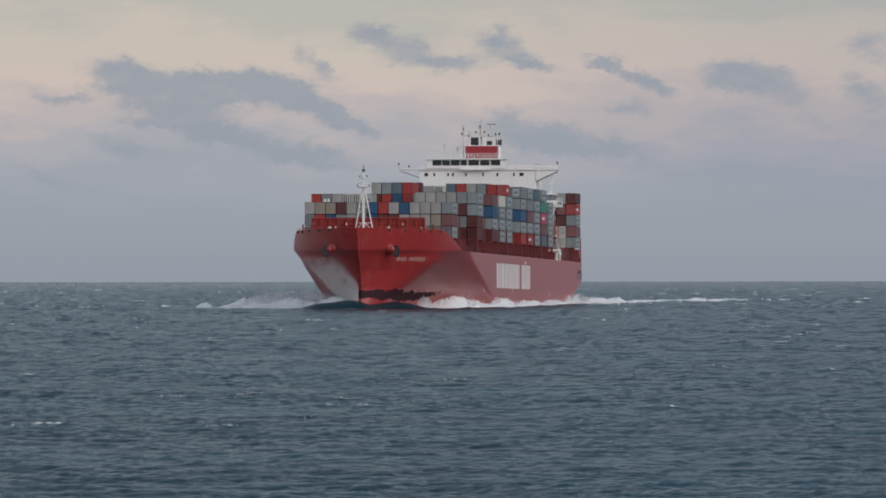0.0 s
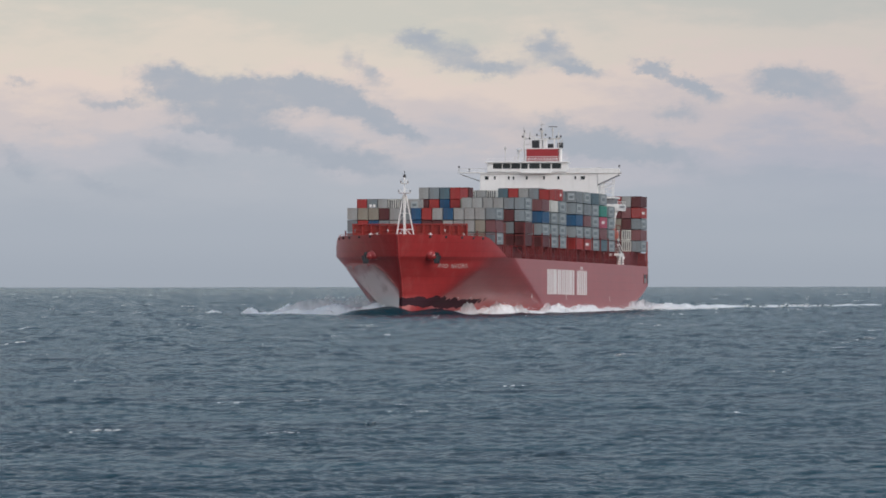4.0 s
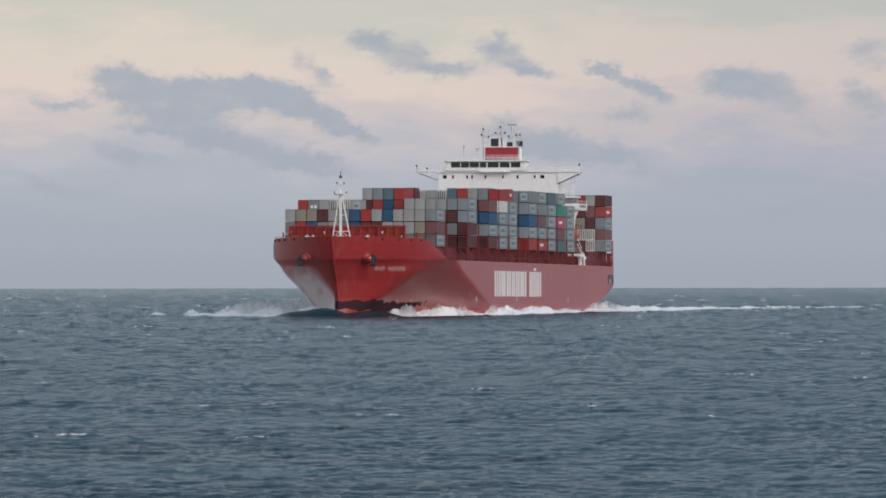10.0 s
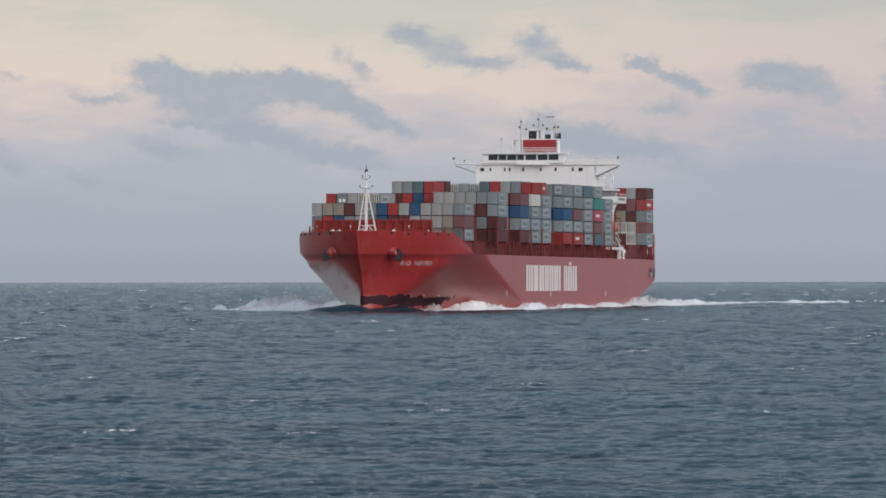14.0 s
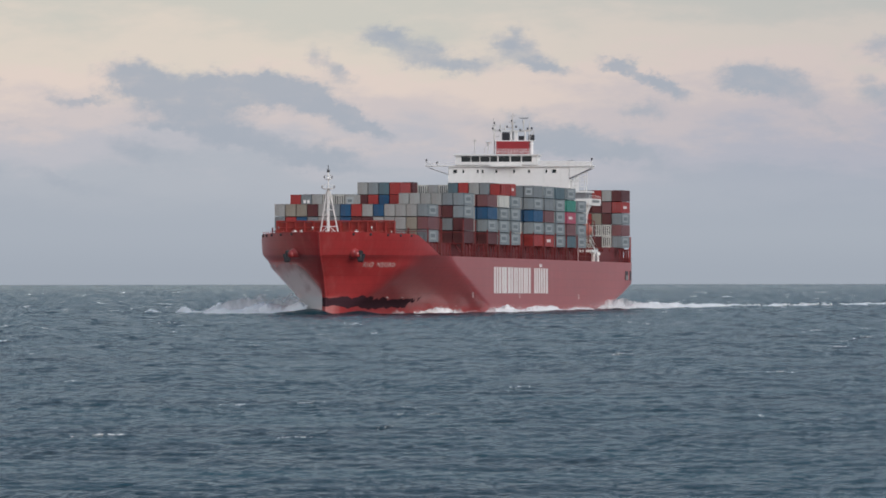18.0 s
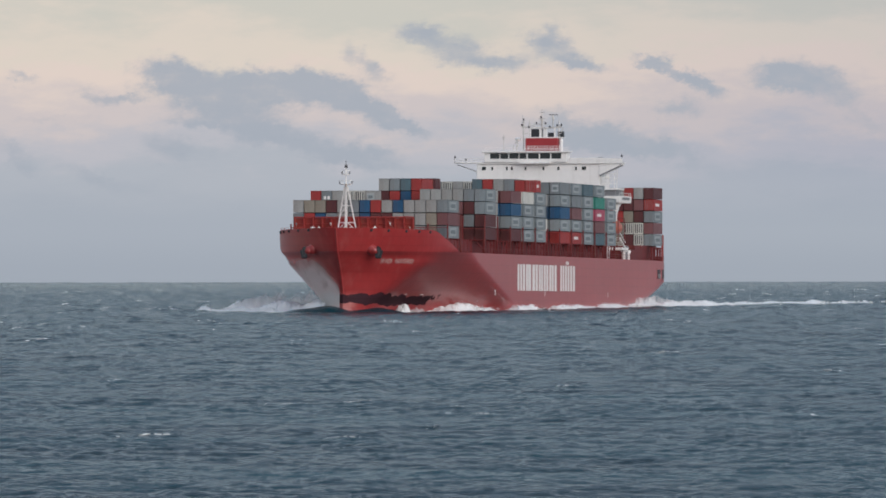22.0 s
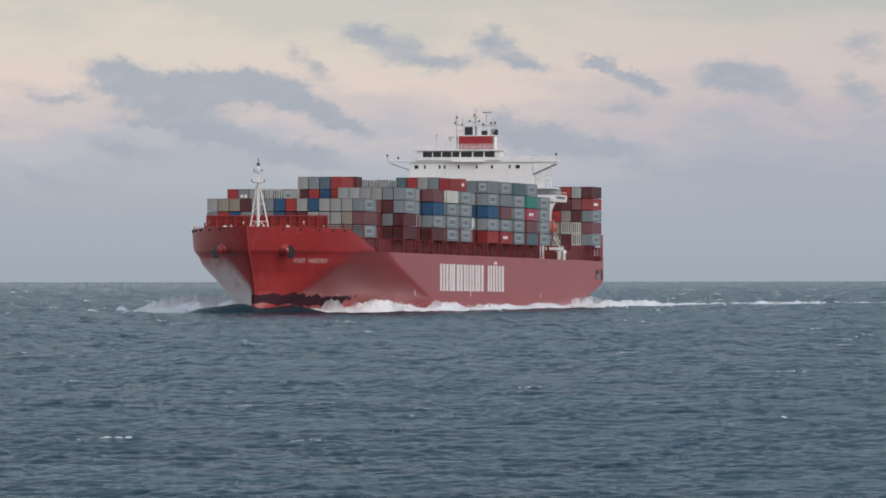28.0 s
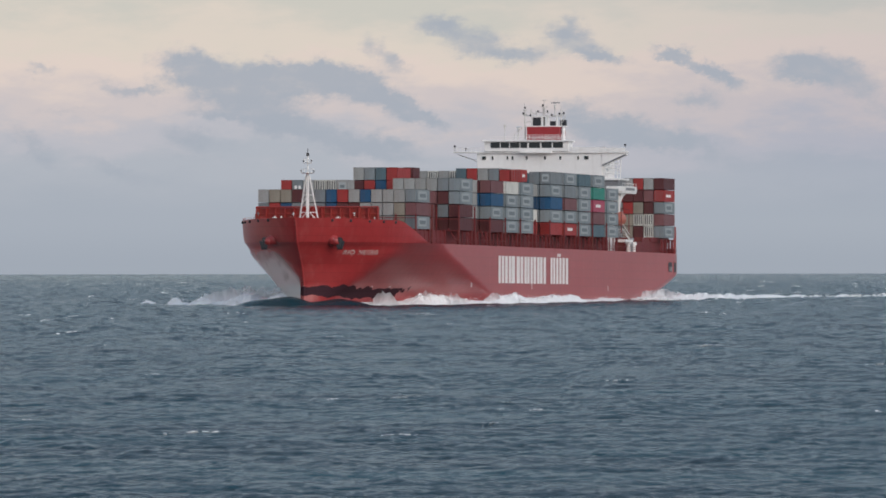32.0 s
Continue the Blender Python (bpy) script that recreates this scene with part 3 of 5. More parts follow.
def build_containers():
    for i in range(13):
        s = FIRST + i * PITCH_S
        cols = 14 if i < 2 else 16
        tiers = 3 if i < 2 else 4
        for c in range(cols):
            p, high = column(c, cols), tier_height(i, c, cols)
            outer = c == cols - 1
            if outer and not PORT[i]:
                continue
            for k in range(tiers):
                code, mark = r7.choice(MIX), ""
                placed = PLACED.get((i, k, c))
                if placed == ".":
                    continue
                if outer:
                    code = PORT[i][k]
                    mark = "L" if code == "L" else ("W" if code in "rp" and i > 8 else "")
                elif i == 0:
                    code = FRONT[k][c]
                elif placed:
                    code, mark = placed, END_MARKS.get((i, k, c), "")
                elif i == 3 and k == 3 and c > 8:
                    code = "G"
                seen = outer or i == 0 or placed or (c >= cols - 3 and i in (2, 3, 4, 7, 8))
                if seen and count[0] < 270:
                    container(code, p, s, BASE + k * high, mark, doors=i == 0 or bool(placed), short=(i, k, c) in SHORT)
                else:
                    rest.append((p, s, BASE + k * high))
    for i, c0, codes in TOP:
        for n, code in enumerate(codes):
            c = c0 + n
            mark = "L" if code == "L" else END_MARKS.get((i, 4, c), "")
            mark = {(6, 15): "W", (8, 15): "F"}.get((i, c), mark)
            z = BASE + 4 * tier_height(i, c, 16)
            container(code, column(c, 16), FIRST + i * PITCH_S, z, mark, doors=True, short=(i, 4, c) in SHORT)
    # the block behind the bridge, from the eleventh column on
    astern = ("mGtmwL", "GmtwwU", "mgrtmL", "mrmmur", "Gggrgm")
    for c in range(16):
        for k in range(5):
            z = 15.65 + k * TIER
            code = astern[k][c - 10].replace("U", "u") if c >= 10 else r7.choice(MIX)
            if c >= 10:
                mark = "S" if code == "w" else ("L" if code == "L" and c == 15 else ("W" if code == "r" and c == 15 else ""))
                container(code, column(c, 16), 265.6, z, mark, doors=c > 11)
            else:
                rest.append((column(c, 16), 265.6, z))
    # everything hidden between the stacks, joined
    bm_v, bm_f = [], []
    for p, s, z in rest:
        o = len(bm_v)
        for zz in (z, z + 2.74):
            bm_v.extend([(p - 1.2, s, zz), (p + 1.2, s, zz), (p + 1.2, s + CL, zz), (p - 1.2, s + CL, zz)])
        bm_f.extend([[o, o + 1, o + 5, o + 4], [o + 1, o + 2, o + 6, o + 5], [o + 2, o + 3, o + 7, o + 6], [o + 3, o, o + 4, o + 7], [o + 4, o + 5, o + 6, o + 7]])
    mat = bpy.data.materials.new("stacked_container_paints")
    mat.use_nodes = True
    nt = mat.node_tree
    geo, ramp = nt.nodes.new("ShaderNodeNewGeometry"), nt.nodes.new("ShaderNodeValToRGB")
    ramp.color_ramp.interpolation = "CONSTANT"
    tones = [tuple(0.79 * v for v in TONES[k]) for k in "gGmLtrGubgLkG"]
    for n, c in enumerate(tones):
        e = ramp.color_ramp.elements[n] if n < 2 else ramp.color_ramp.elements.new(n / len(tones))
        e.position, e.color = n / len(tones), (*c, 1)
    nt.links.new(geo.outputs["Random Per Island"], ramp.inputs[0])
    nt.links.new(ramp.outputs[0], nt.nodes["Principled BSDF"].inputs["Base Color"])
    pile = mesh_object("container_stack", bm_v, bm_f, mat)
    tagged(pile, "many stacked steel containers of mixed colours on deck", "containers", kind="stuff")
    cargo.append((pile, pose(0, 0, 0)))


build_containers()


# ---- bridge, masts, rails ----
def build_bridge():
    W = M["white"]
    F = 220.0   # the bridge's front
    part("accommodation_block", boxes((-14.7, 14.7, F + 0.8, 234, DECK, 34.6), bevel=0.1), W, ship, "white painted accommodation block")
    # wings: a deck from side to side on tapered brackets
    part("bridge_wing", boxes((-20.2, -14.6, F + 0.3, F + 4.5, 34.65, 34.95), (-14.6, 20.2, F + 0.3, F + 4.5, 34.5, 34.95), (7.3, 15.6, F + 0.3, F + 0.5, 34.9, 35.9),
                              (15.6, 20.2, F + 0.3, F + 0.5, 34.9, 35.75), bevel=0.04), W, ship, "white bridge wings with a solid parapet")
    v = []
    for y in (F + 0.6, F + 4.2):
        v += [(14.7, y, 34.5), (20.0, y, 34.5), (20.0, y, 34.1), (14.7, y, 31.9)]
    mesh_object("wing_bracket", v, [[0, 1, 2, 3], [7, 6, 5, 4], [0, 4, 5, 1], [1, 5, 6, 2], [2, 6, 7, 3], [3, 7, 4, 0]], W, ship)
    # the port strut's grey stands in for the shade under the wing
    part("wing_strut", bars(((20.0, F + 0.6, 34.1), (14.8, F + 0.6, 31.7), 0.17)), M["steel"], ship, "diagonal strut under the wing, its shade put into the grey")
    part("wing_strut", bars(((-20.0, F + 3.8, 34.4), (-14.8, F + 3.8, 32.6), 0.1)), W, ship)
    # wheelhouse
    house = part("wheelhouse", boxes((-12.8, 7.0, F - 0.1, F + 4.2, 34.9, 37.15), bevel=0.08), W, ship, "white wheelhouse with a band of windows")
    part("roof", boxes((-13.3, 7.5, F - 0.7, F + 4.6, 37.15, 37.5), bevel=0.05), W, house)
    part("walkway", boxes((-4.3, 3.2, F - 0.9, F + 0.3, 34.5, 34.95), bevel=0.06), W, house)
    for p0, p1 in ((-11.3, -9.1), (-8.9, -6.95), (-6.75, -4.5), (-4.3, -2.65), (-2.3, 0.35), (0.65, 3.05), (3.35, 5.7)):
        part("window", boxes((p0, p1, F - 0.16, F - 0.12, 35.72, 37.0)), M["glass"], house, "dark tinted bridge window")
        part("mullion", boxes((p1 + 0.02, p1 + 0.14, F - 0.2, F - 0.1, 35.65, 37.06)), W, house)
    for p, w in ((-13.0, 0.45), (-11.0, 0.2), (-7.5, 0.2), (-6.3, 0.2), (-3.0, 0.22), (1.3, 0.2), (4.9, 0.24), (9.1, 0.2), (11.0, 0.5)):
        port = part("porthole", boxes((p - w - 0.08, p + w + 0.08, F + 0.72, F + 0.8, 32.95, 33.95), bevel=0.02), W, ship)
        part("pane", boxes((p - w, p + w, F + 0.68, F + 0.72, 33.05, 33.85)), M["glass"], port, "dark square window pane")
    for p, z in ((-20.0, 35.6), (-17.4, 35.0), (14.6, 35.2), (15.2, 35.2), (20.0, 35.8)):
        part("deck_lamp", bars(((p, F + 1, 34.9), (p, F + 1, z + 0.4), 0.06), ((p, F + 1, z + 0.3), (p, F + 1, z + 0.8), 0.22, 8)), M["dark"], ship, "small dark lamp on a post")
    rail = bmesh.new()
    for p in np.arange(-20.1, -12.7, 1.05):
        add_bar(rail, (p, F + 0.4, 34.9), (p, F + 0.4, 35.8), 0.035, 5)
    for z in (35.35, 35.8):
        add_bar(rail, (-20.2, F + 0.4, z), (-12.8, F + 0.4, z), 0.05, 5)
    part("railing", rail, W, ship, "thin white handrail")
    rail = bmesh.new()
    for p in np.arange(-12.6, 7.6, 1.45):
        add_bar(rail, (p, F, 37.4), (p, F, 38.3), 0.03, 5)
    for z in (37.85, 38.3):
        add_bar(rail, (-12.6, F, z), (7.4, F, z), 0.03, 5)
    part("railing", rail, W, ship, "thin white handrail")
    # red mast house with exhausts and masts
    part("mast_house", boxes((-3.3, 4.5, F + 2, F + 8, 37.45, 40.6), bevel=0.1), material("red_mast_house_paint", (0.32, 0.028, 0.033), 0.5, vary=0.1), ship, "red block under the radar mast")
    rail = bmesh.new()
    for p in np.arange(-3.2, 5.2, 0.75):
        add_bar(rail, (p, F + 1.2, 37.45), (p, F + 1.2, 38.7), 0.05, 5)
    for z in (38.1, 38.7):
        add_bar(rail, (-3.2, F + 1.2, z), (5.0, F + 1.2, z), 0.05, 5)
    part("railing", rail, W, ship, "white handrail before the red block")
    part("locker", bars(((5.1, F + 3, 37.45), (5.1, F + 3, 39.9), 0.42, 12), ((5.1, F + 3, 39.9), (5.1, F + 3, 40.5), 0.55, 12, 0.3)), W, ship)
    part("mast_platform", boxes((-3.8, 5.4, F + 2.4, F + 6, 40.6, 40.85), (-2.3, 2.2, F + 2.6, F + 5, 42.9, 43.1), bevel=0.03), W, ship)
    for p0, p1, z1 in ((-2.05, -0.25, 42.75), (1.95, 3.2, 41.9), (4.3, 5.6, 42.2)):
        part("radar_cabinet", boxes((p0, p1, F + 2.9, F + 4.4, 40.85, z1), bevel=0.06), M["dark"], ship, "dark square cabinet on the mast house")
    for p0, p1 in ((-2.5, -2.2), (-0.1, 0.35), (0.9, 1.7), (3.4, 3.7)):
        part("mast_leg", boxes((p0, p1, F + 2.8, F + 3.3, 40.85, 43.0), bevel=0.03), W, ship)
    part("main_mast", bars(((0.3, F + 4, 40.8), (0.3, F + 4, 45.2), 0.3, 10, 0.2), ((0.3, F + 4, 45.2), (0.3, F + 4, 47.4), 0.1, 6, 0.05), ((-0.3, F + 4, 46.6), (1.0, F + 4, 46.75), 0.06),
                           ((-0.9, F + 4, 43.9), (1.5, F + 4, 43.9), 0.08), ((-0.5, F + 4, 45.2), (1.1, F + 4, 45.2), 0.08), ((0.3, F + 4, 44.6), (0.3, F + 4, 45.0), 0.38, 8)), M["mast"], ship, "grey-white signal mast with short yards")
    part("aerial_mast", bars(((-3.9, F + 3, 37.5), (-3.9, F + 3, 44.4), 0.19), ((-3.9, F + 3, 44.4), (-4.1, F + 3, 46.0), 0.10), ((-4.4, F + 3, 43.4), (-3.3, F + 3, 43.4), 0.12),
                             ((-4.3, F + 3, 41.6), (-2.4, F + 3, 41.9), 0.10), ((-4.4, F + 3, 44.4), (-3.5, F + 3, 44.5), 0.12)), M["mast"], ship)
    part("aerial_mast", bars(((-2.5, F + 3, 43.0), (-2.5, F + 3, 44.8), 0.12), ((-1.3, F + 3, 43.0), (-1.3, F + 3, 44.4), 0.10), ((-2.7, F + 3, 44.0), (-1.1, F + 3, 43.4), 0.09)), M["mast"], ship)
    radar = part("radar_mast", bars(((3.15, F + 3, 43.0), (3.15, F + 3, 46.0), 0.13, 8), ((2.2, F + 3, 43.0), (4.4, F + 3, 43.0), 0.1), ((3.15, F + 3, 45.0), (3.15, F + 3, 45.6), 0.3, 8)), M["mast"], ship)
    part("scanner", boxes((2.2, 4.3, F + 2.85, F + 3.15, 46.0, 46.22), bevel=0.03), M["steel"], radar, "grey radar scanner bar")
    part("aerial_mast", bars(((4.6, F + 3, 40.8), (4.6, F + 3, 44.6), 0.15), ((4.6, F + 3, 44.6), (4.6, F + 3, 45.2), 0.07), ((3.9, F + 3, 43.3), (5.3, F + 3, 43.5), 0.15), ((4.9, F + 3, 41.5), (5.6, F + 3, 43.0), 0.12)), M["mast"], ship)
    part("aerial_mast", bars(((-8.7, F + 3, 37.4), (-8.7, F + 3, 41.4), 0.10), ((-9.0, F + 3, 40.9), (-8.3, F + 3, 40.9), 0.12), ((-8.7, F + 3, 40.3), (-8.7, F + 3, 40.8), 0.24)), M["mast"], ship)
    part("aerial_mast", bars(((-6.1, F + 2, 37.4), (-6.1, F + 2, 39.0), 0.12), ((-5.4, F + 2, 37.4), (-5.2, F + 2, 39.6), 0.15), ((-5.8, F + 2, 39.4), (-4.4, F + 2, 40.4), 0.12), ((-5.6, F + 2, 38.4), (-5.0, F + 2, 38.9), 0.2)), M["mast"], ship)
    for p, z in ((-4.3, 43.7), (-2.6, 43.2), (-0.8, 44.1), (1.4, 44.1), (0.3, 45.5), (4.2, 43.6), (5.2, 43.7), (-3.9, 45.0), (2.4, 43.3)):
        part("signal_lamp", bars(((p, F + 2.8, z - 0.2), (p, F + 2.8, z + 0.25), 0.2, 8)), M["dark"], ship, "small dark signal lamp")
    part("yard", bars(((-4.2, F + 3, 43.15), (5.2, F + 3, 43.15), 0.12)), M["mast"], ship)
    part("dish", bars(((-5.1, F + 2, 39.6), (-5.1, F + 1.8, 40.6), 0.2, 12, 0.75)), W, ship)


def build_after_side():
    """What shows abreast of the house on the port side: platforms, stair, lifeboat."""
    W = M["white"]
    station = part("side_platform", boxes((16.0, 19.9, 219, 234, 25.3, 25.7), (19.7, 19.95, 219, 234, 25.7, 26.9), (16.0, 19.95, 218.8, 219, 25.7, 26.9), bevel=0.05), W, ship, "white boat platform")
    part("screen", boxes((19.95, 19.98, 222, 231.5, 26.0, 26.6)), M["steel"], station, "grey weather screen")
    rail = bmesh.new()
    for k in range(6):
        add_bar(rail, (19.8, 219.2 + 2.9 * k, 26.9), (19.8, 219.2 + 2.9 * k, 27.6), 0.05, 5)
    add_bar(rail, (19.8, 219, 27.6), (19.8, 234, 27.6), 0.05, 5)
    part("railing", rail, W, station, "thin white handrail")
    # a curved bracket under the platform
    v = []
    for k in range(9):
        a = 0.5 * math.pi * k / 8
        y, z = 219.2 + 8.5 * (1 - math.cos(a)), 20.9 + 4.4 * math.sin(a)
        v += [(18.0, y, z), (19.2, y, z), (19.2, y + 1.4 * (1 - k / 8) + 0.2, 25.3), (18.0, y + 1.4 * (1 - k / 8) + 0.2, 25.3)]
    f = []
    for k in range(8):
        o = 4 * k
        f += [[o + a, o + (a + 1) % 4, o + 4 + (a + 1) % 4, o + 4 + a] for a in range(4)]
    mesh_object("platform_bracket", v, f + [[3, 2, 1, 0]], W, ship)
    part("side_locker", boxes((15.2, 18.7, 220.5, 228, 25.7, 28.3), bevel=0.08), M["steel"], ship, "grey steel locker on the boat platform")
    part("side_platform", boxes((14.7, 19.0, 220, 230, 28.3, 28.75), bevel=0.06), W, ship, "white boat platform")
    tower = bmesh.new()
    for x, y in ((15.2, 221), (18.2, 221), (15.2, 224), (18.2, 224)):
        add_bar(tower, (x, y, 28.7), (x + (0.6 if x < 16 else 0.2), y, 33.2), 0.09, 6)
    for z in (29.8, 31.0, 32.2):
        for y in (221, 224):
            add_bar(tower, (15.3, y, z), (18.3, y, z), 0.06, 5)
            add_bar(tower, (15.3, y, z), (18.3, y, z + 1.0), 0.05, 5)
        for x in (15.4, 18.2):
            add_bar(tower, (x, 220.9, z), (x, 224.1, z), 0.06, 5)
    part("stair_tower", tower, W, ship, "white open stair tower under the wing")
    boat = bmesh.new()
    bmesh.ops.create_uvsphere(boat, u_segments=18, v_segments=10, radius=1.0, matrix=Matrix.Translation((18.2, 223.5, 19.4)) @ Matrix.Diagonal((1.4, 3.6, 1.5, 1)))
    add_box(boat, 17.6, 18.8, 222.0, 225.6, 20.3, 21.1, bevel=0.25)
    part("lifeboat", boat, M["orange"], ship, "enclosed orange lifeboat in its davit", smooth=True)
    for y in (219.6, 228.0):
        part("davit", bars(((19.4, y, 16.2), (19.4, y, 21.6), 0.12), ((19.4, y, 21.6), (17.5, y, 22.0), 0.12)), M["red_dark"], ship, "dark red boat davit")
    for k, (y, z) in enumerate(((231.0, 13.9), (234.0, 14.6), (237.0, 13.6))):
        part("vent", bars(((18.6, y, DECK), (18.6, y, z), 0.45, 10), ((18.6, y, z), (18.6, y, z + 0.7), 0.75, 10, 0.5)), W if k != 1 else M["steel"], ship, "mushroom-shaped deck vent")
    stair = bmesh.new()
    for k in range(6):
        add_box(stair, 18.2, 19.8, 220 + 1.1 * k, 220.9 + 1.1 * k, 17.0 - 0.36 * k, 17.12 - 0.36 * k)
    add_bar(stair, (19.8, 219.6, 18.2), (19.8, 226.6, 16.0), 0.1)
    add_bar(stair, (19.8, 219.6, 17.0), (19.8, 226.6, 14.8), 0.16)
    add_box(stair, 16.8, 19.9, 222, 230, 14.2, 14.8)
    part("stair", stair, W, ship, "white sloping gangway")
    part("side_house", boxes((12.0, 18.4, 236, 250, DECK, 14.4), bevel=0.05), M["red_dark"], ship, "dark red deck house")
    part("deck_screen", boxes((17.6, 17.8, 250, 278, DECK, 15.5)), M["red_dark"], ship)
    part("engine_casing", boxes((-9, 9, 238, 256, DECK, 30), bevel=0.15), W, ship, "white engine casing")


def build_foremast():
    W = M["white"]
    y, z0 = 3.0, 15.5
    part("foremast", bars(((0, y, z0), (0, y, 26.6), 0.30, 12, 0.26), ((0, y, 26.6), (0, y, 29.9), 0.13, 8)), W, ship, "white tripod foremast with two lamp platforms")
    for side in (1, -1):
        part("mast_leg", bars(((side * 2.2, y + 1.2, z0), (side * 0.35, y, 25.8), 0.16, 8)), W, ship)
    for a, c in (((-1.1, y + 0.6, 21.8), (1.1, y + 0.6, 21.8)), ((-1.75, y + 0.9, 18.2), (1.7, y + 0.9, 18.2)), ((-2.0, y + 1.1, 16.5), (-0.2, y + 0.6, 18.4)), ((2.0, y + 1.1, 16.4), (0.2, y + 0.6, 18.2)), ((-1.4, y + 0.7, 19.9), (0, y, 21.6))):
        part("mast_brace", bars((a, c, 0.09)), W, ship)
    for z, r, n in ((26.25, 1.3, 10), (28.35, 0.8, 8)):
        stand = part("lamp_platform", bars(((0, y, z), (0, y, z + 0.16), r * 0.9, 14, r)), W, ship)
        ring = bmesh.new()
        for k in range(n):
            a, b = 2 * math.pi * k / n, 2 * math.pi * (k + 1) / n
            at, to = (r * math.cos(a), y + r * math.sin(a)), (r * math.cos(b), y + r * math.sin(b))
            add_bar(ring, (*at, z + 0.1), (*at, z + 0.95), 0.035, 5)
            add_bar(ring, (*at, z + 0.95), (*to, z + 0.95), 0.035, 5)
        part("railing", ring, W, stand, "thin white guard rail")
        for x in (-r, r):
            part("lamp", bars(((x, y - 0.2, z + 0.25), (x * 1.06, y - 0.2, z + 0.75), 0.17, 8)), M["steel"], stand, "small grey floodlight")
    part("mast_ladder", bars(((-0.2, y - 0.35, z0), (-0.2, y - 0.35, 26.2), 0.04, 5), ((0.2, y - 0.35, z0), (0.2, y - 0.35, 26.2), 0.04, 5), *[((-0.2, y - 0.35, z0 + 0.5 + 0.6 * k), (0.2, y - 0.35, z0 + 0.5 + 0.6 * k), 0.03, 4) for k in range(17)]), W, ship)
    part("mast_lamp", bars(((0, y, 29.9), (0, y, 30.5), 0.38, 8, 0.3), ((0, y, 30.5), (0, y, 31.4), 0.08)), M["dark"], ship, "dark masthead lamp")


def build_foredeck():
    """The breakwater, winches, anchors and fairleads on the bow."""
    R = M["red_deck"]
    part("breakwater", boxes((-13.1, 13.1, 11.6, 11.8, 15.4, 19.2)), R, ship, "red steel breakwater with frames")
    for k in range(14):
        p = -13.0 + 2.0 * k
        part("stiffener", boxes((p - 0.14, p + 0.14, 10.9, 11.6, 15.4, 19.45)), R, ship)
    part("breakwater_rail", bars(((-13.1, 10.9, 19.4), (13.1, 10.9, 19.4), 0.16), ((-13.1, 11.0, 18.0), (13.1, 11.0, 18.0), 0.09)), R, ship)
    r = random.Random(12)
    for p in (-11.2, -8.6, -7.2, -5.2, -3.4, 3.0, 5.0, 6.2, 8.8, 10.6):
        part("winch", bars(((p - 0.45, 9, 17.05), (p + 0.45, 9, 17.05), r.uniform(0.12, 0.28), 10), ((p, 9, 15.4), (p, 9, 17.5), 0.14)), W2 if r.random() < 0.55 else R, ship)
    for k in range(18):   # lamps, valves and pipe ends that catch the light
        p, z = -12.4 + 1.47 * k + r.uniform(-0.4, 0.4), r.choice((15.9, 16.2, 17.2, 18.1))
        part("deck_fitting", bars(((p, 10.7, z - 0.5), (p, 10.7, z), 0.06, 6), ((p, 10.55, z), (p, 10.8, z), r.uniform(0.12, 0.22), 8)), W2 if k % 3 else M["steel"], ship, "small pale deck fitting")
        part("deck_pipe", bars(((p - 0.5, 10.8, 15.6), (p + 0.6, 10.8, 15.6 + r.uniform(0, 0.6)), 0.08, 6)), R if k % 2 else M["red_dark"], ship)
    for side in (1, -1):
        for s in (-3.0, 0.5, 5.0, 9.0, 13.0):
            b = half_breadth(s, 16.3)
            part("fairlead", boxes((side * b - 0.3, side * b + 0.2, s - 0.35, s + 0.35, sheer(s) - 0.7, sheer(s) - 0.15), bevel=0.1), M["dark"], ship, "dark mooring fairlead in the bulwark")
        b = half_breadth(-1.0, 12.2)
        bm = bmesh.new()
        way = Vector((side * 0.75, -0.6, -0.25))
        c = Vector((side * (b + 0.1), -1.4, 12.3))
        add_bar(bm, c - way * 1.6, c + way * 0.5, 1.5, 18, 0.85)
        bmesh.ops.create_uvsphere(bm, u_segments=16, v_segments=8, radius=0.87, matrix=Matrix.Translation(c + way * 0.45))
        pocket = part("hawse_bolster", bm, M["hull"], ship, "rounded red anchor bolster", smooth=True)
        e = c + way * 0.95 + Vector((side * 0.5, 0.2, 0.35))
        am = bars((e, e + Vector((0, 0.1, -1.6)), 0.34, 8), (e + Vector((-0.75, 0, -0.2)), e + Vector((-0.3, 0, -1.7)), 0.32, 6), (e + Vector((0.75, 0, -0.2)), e + Vector((0.3, 0, -1.7)), 0.32, 6),
                  (e + Vector((-0.6, 0, -1.6)), e + Vector((0.6, 0, -1.6)), 0.38, 6), (e - way * 0.4, e + way * 0.2, 0.6, 10))
        part("anchor", am, M["dark"], pocket, "dark stockless anchor")
    for s in np.arange(-5, 15, 1.6):
        for side in (1, -1):
            b = half_breadth(s, 16.4) - 0.1
            part("bulwark_post", bars(((side * b, s, sheer(s)), (side * b, s, sheer(s) + 0.5), 0.05, 5)), R, ship)
    # hull stem bar
    sb = bmesh.new()
    zs = np.linspace(-3, 16.9, 24)
    for a, c in zip(zs[:-1], zs[1:]):
        add_bar(sb, (0, stem(a) - 0.02, a), (0, stem(c) - 0.02, c), 0.22, 8)
    part("stem_bar", sb, M["hull"], ship)


W2 = M["white"]


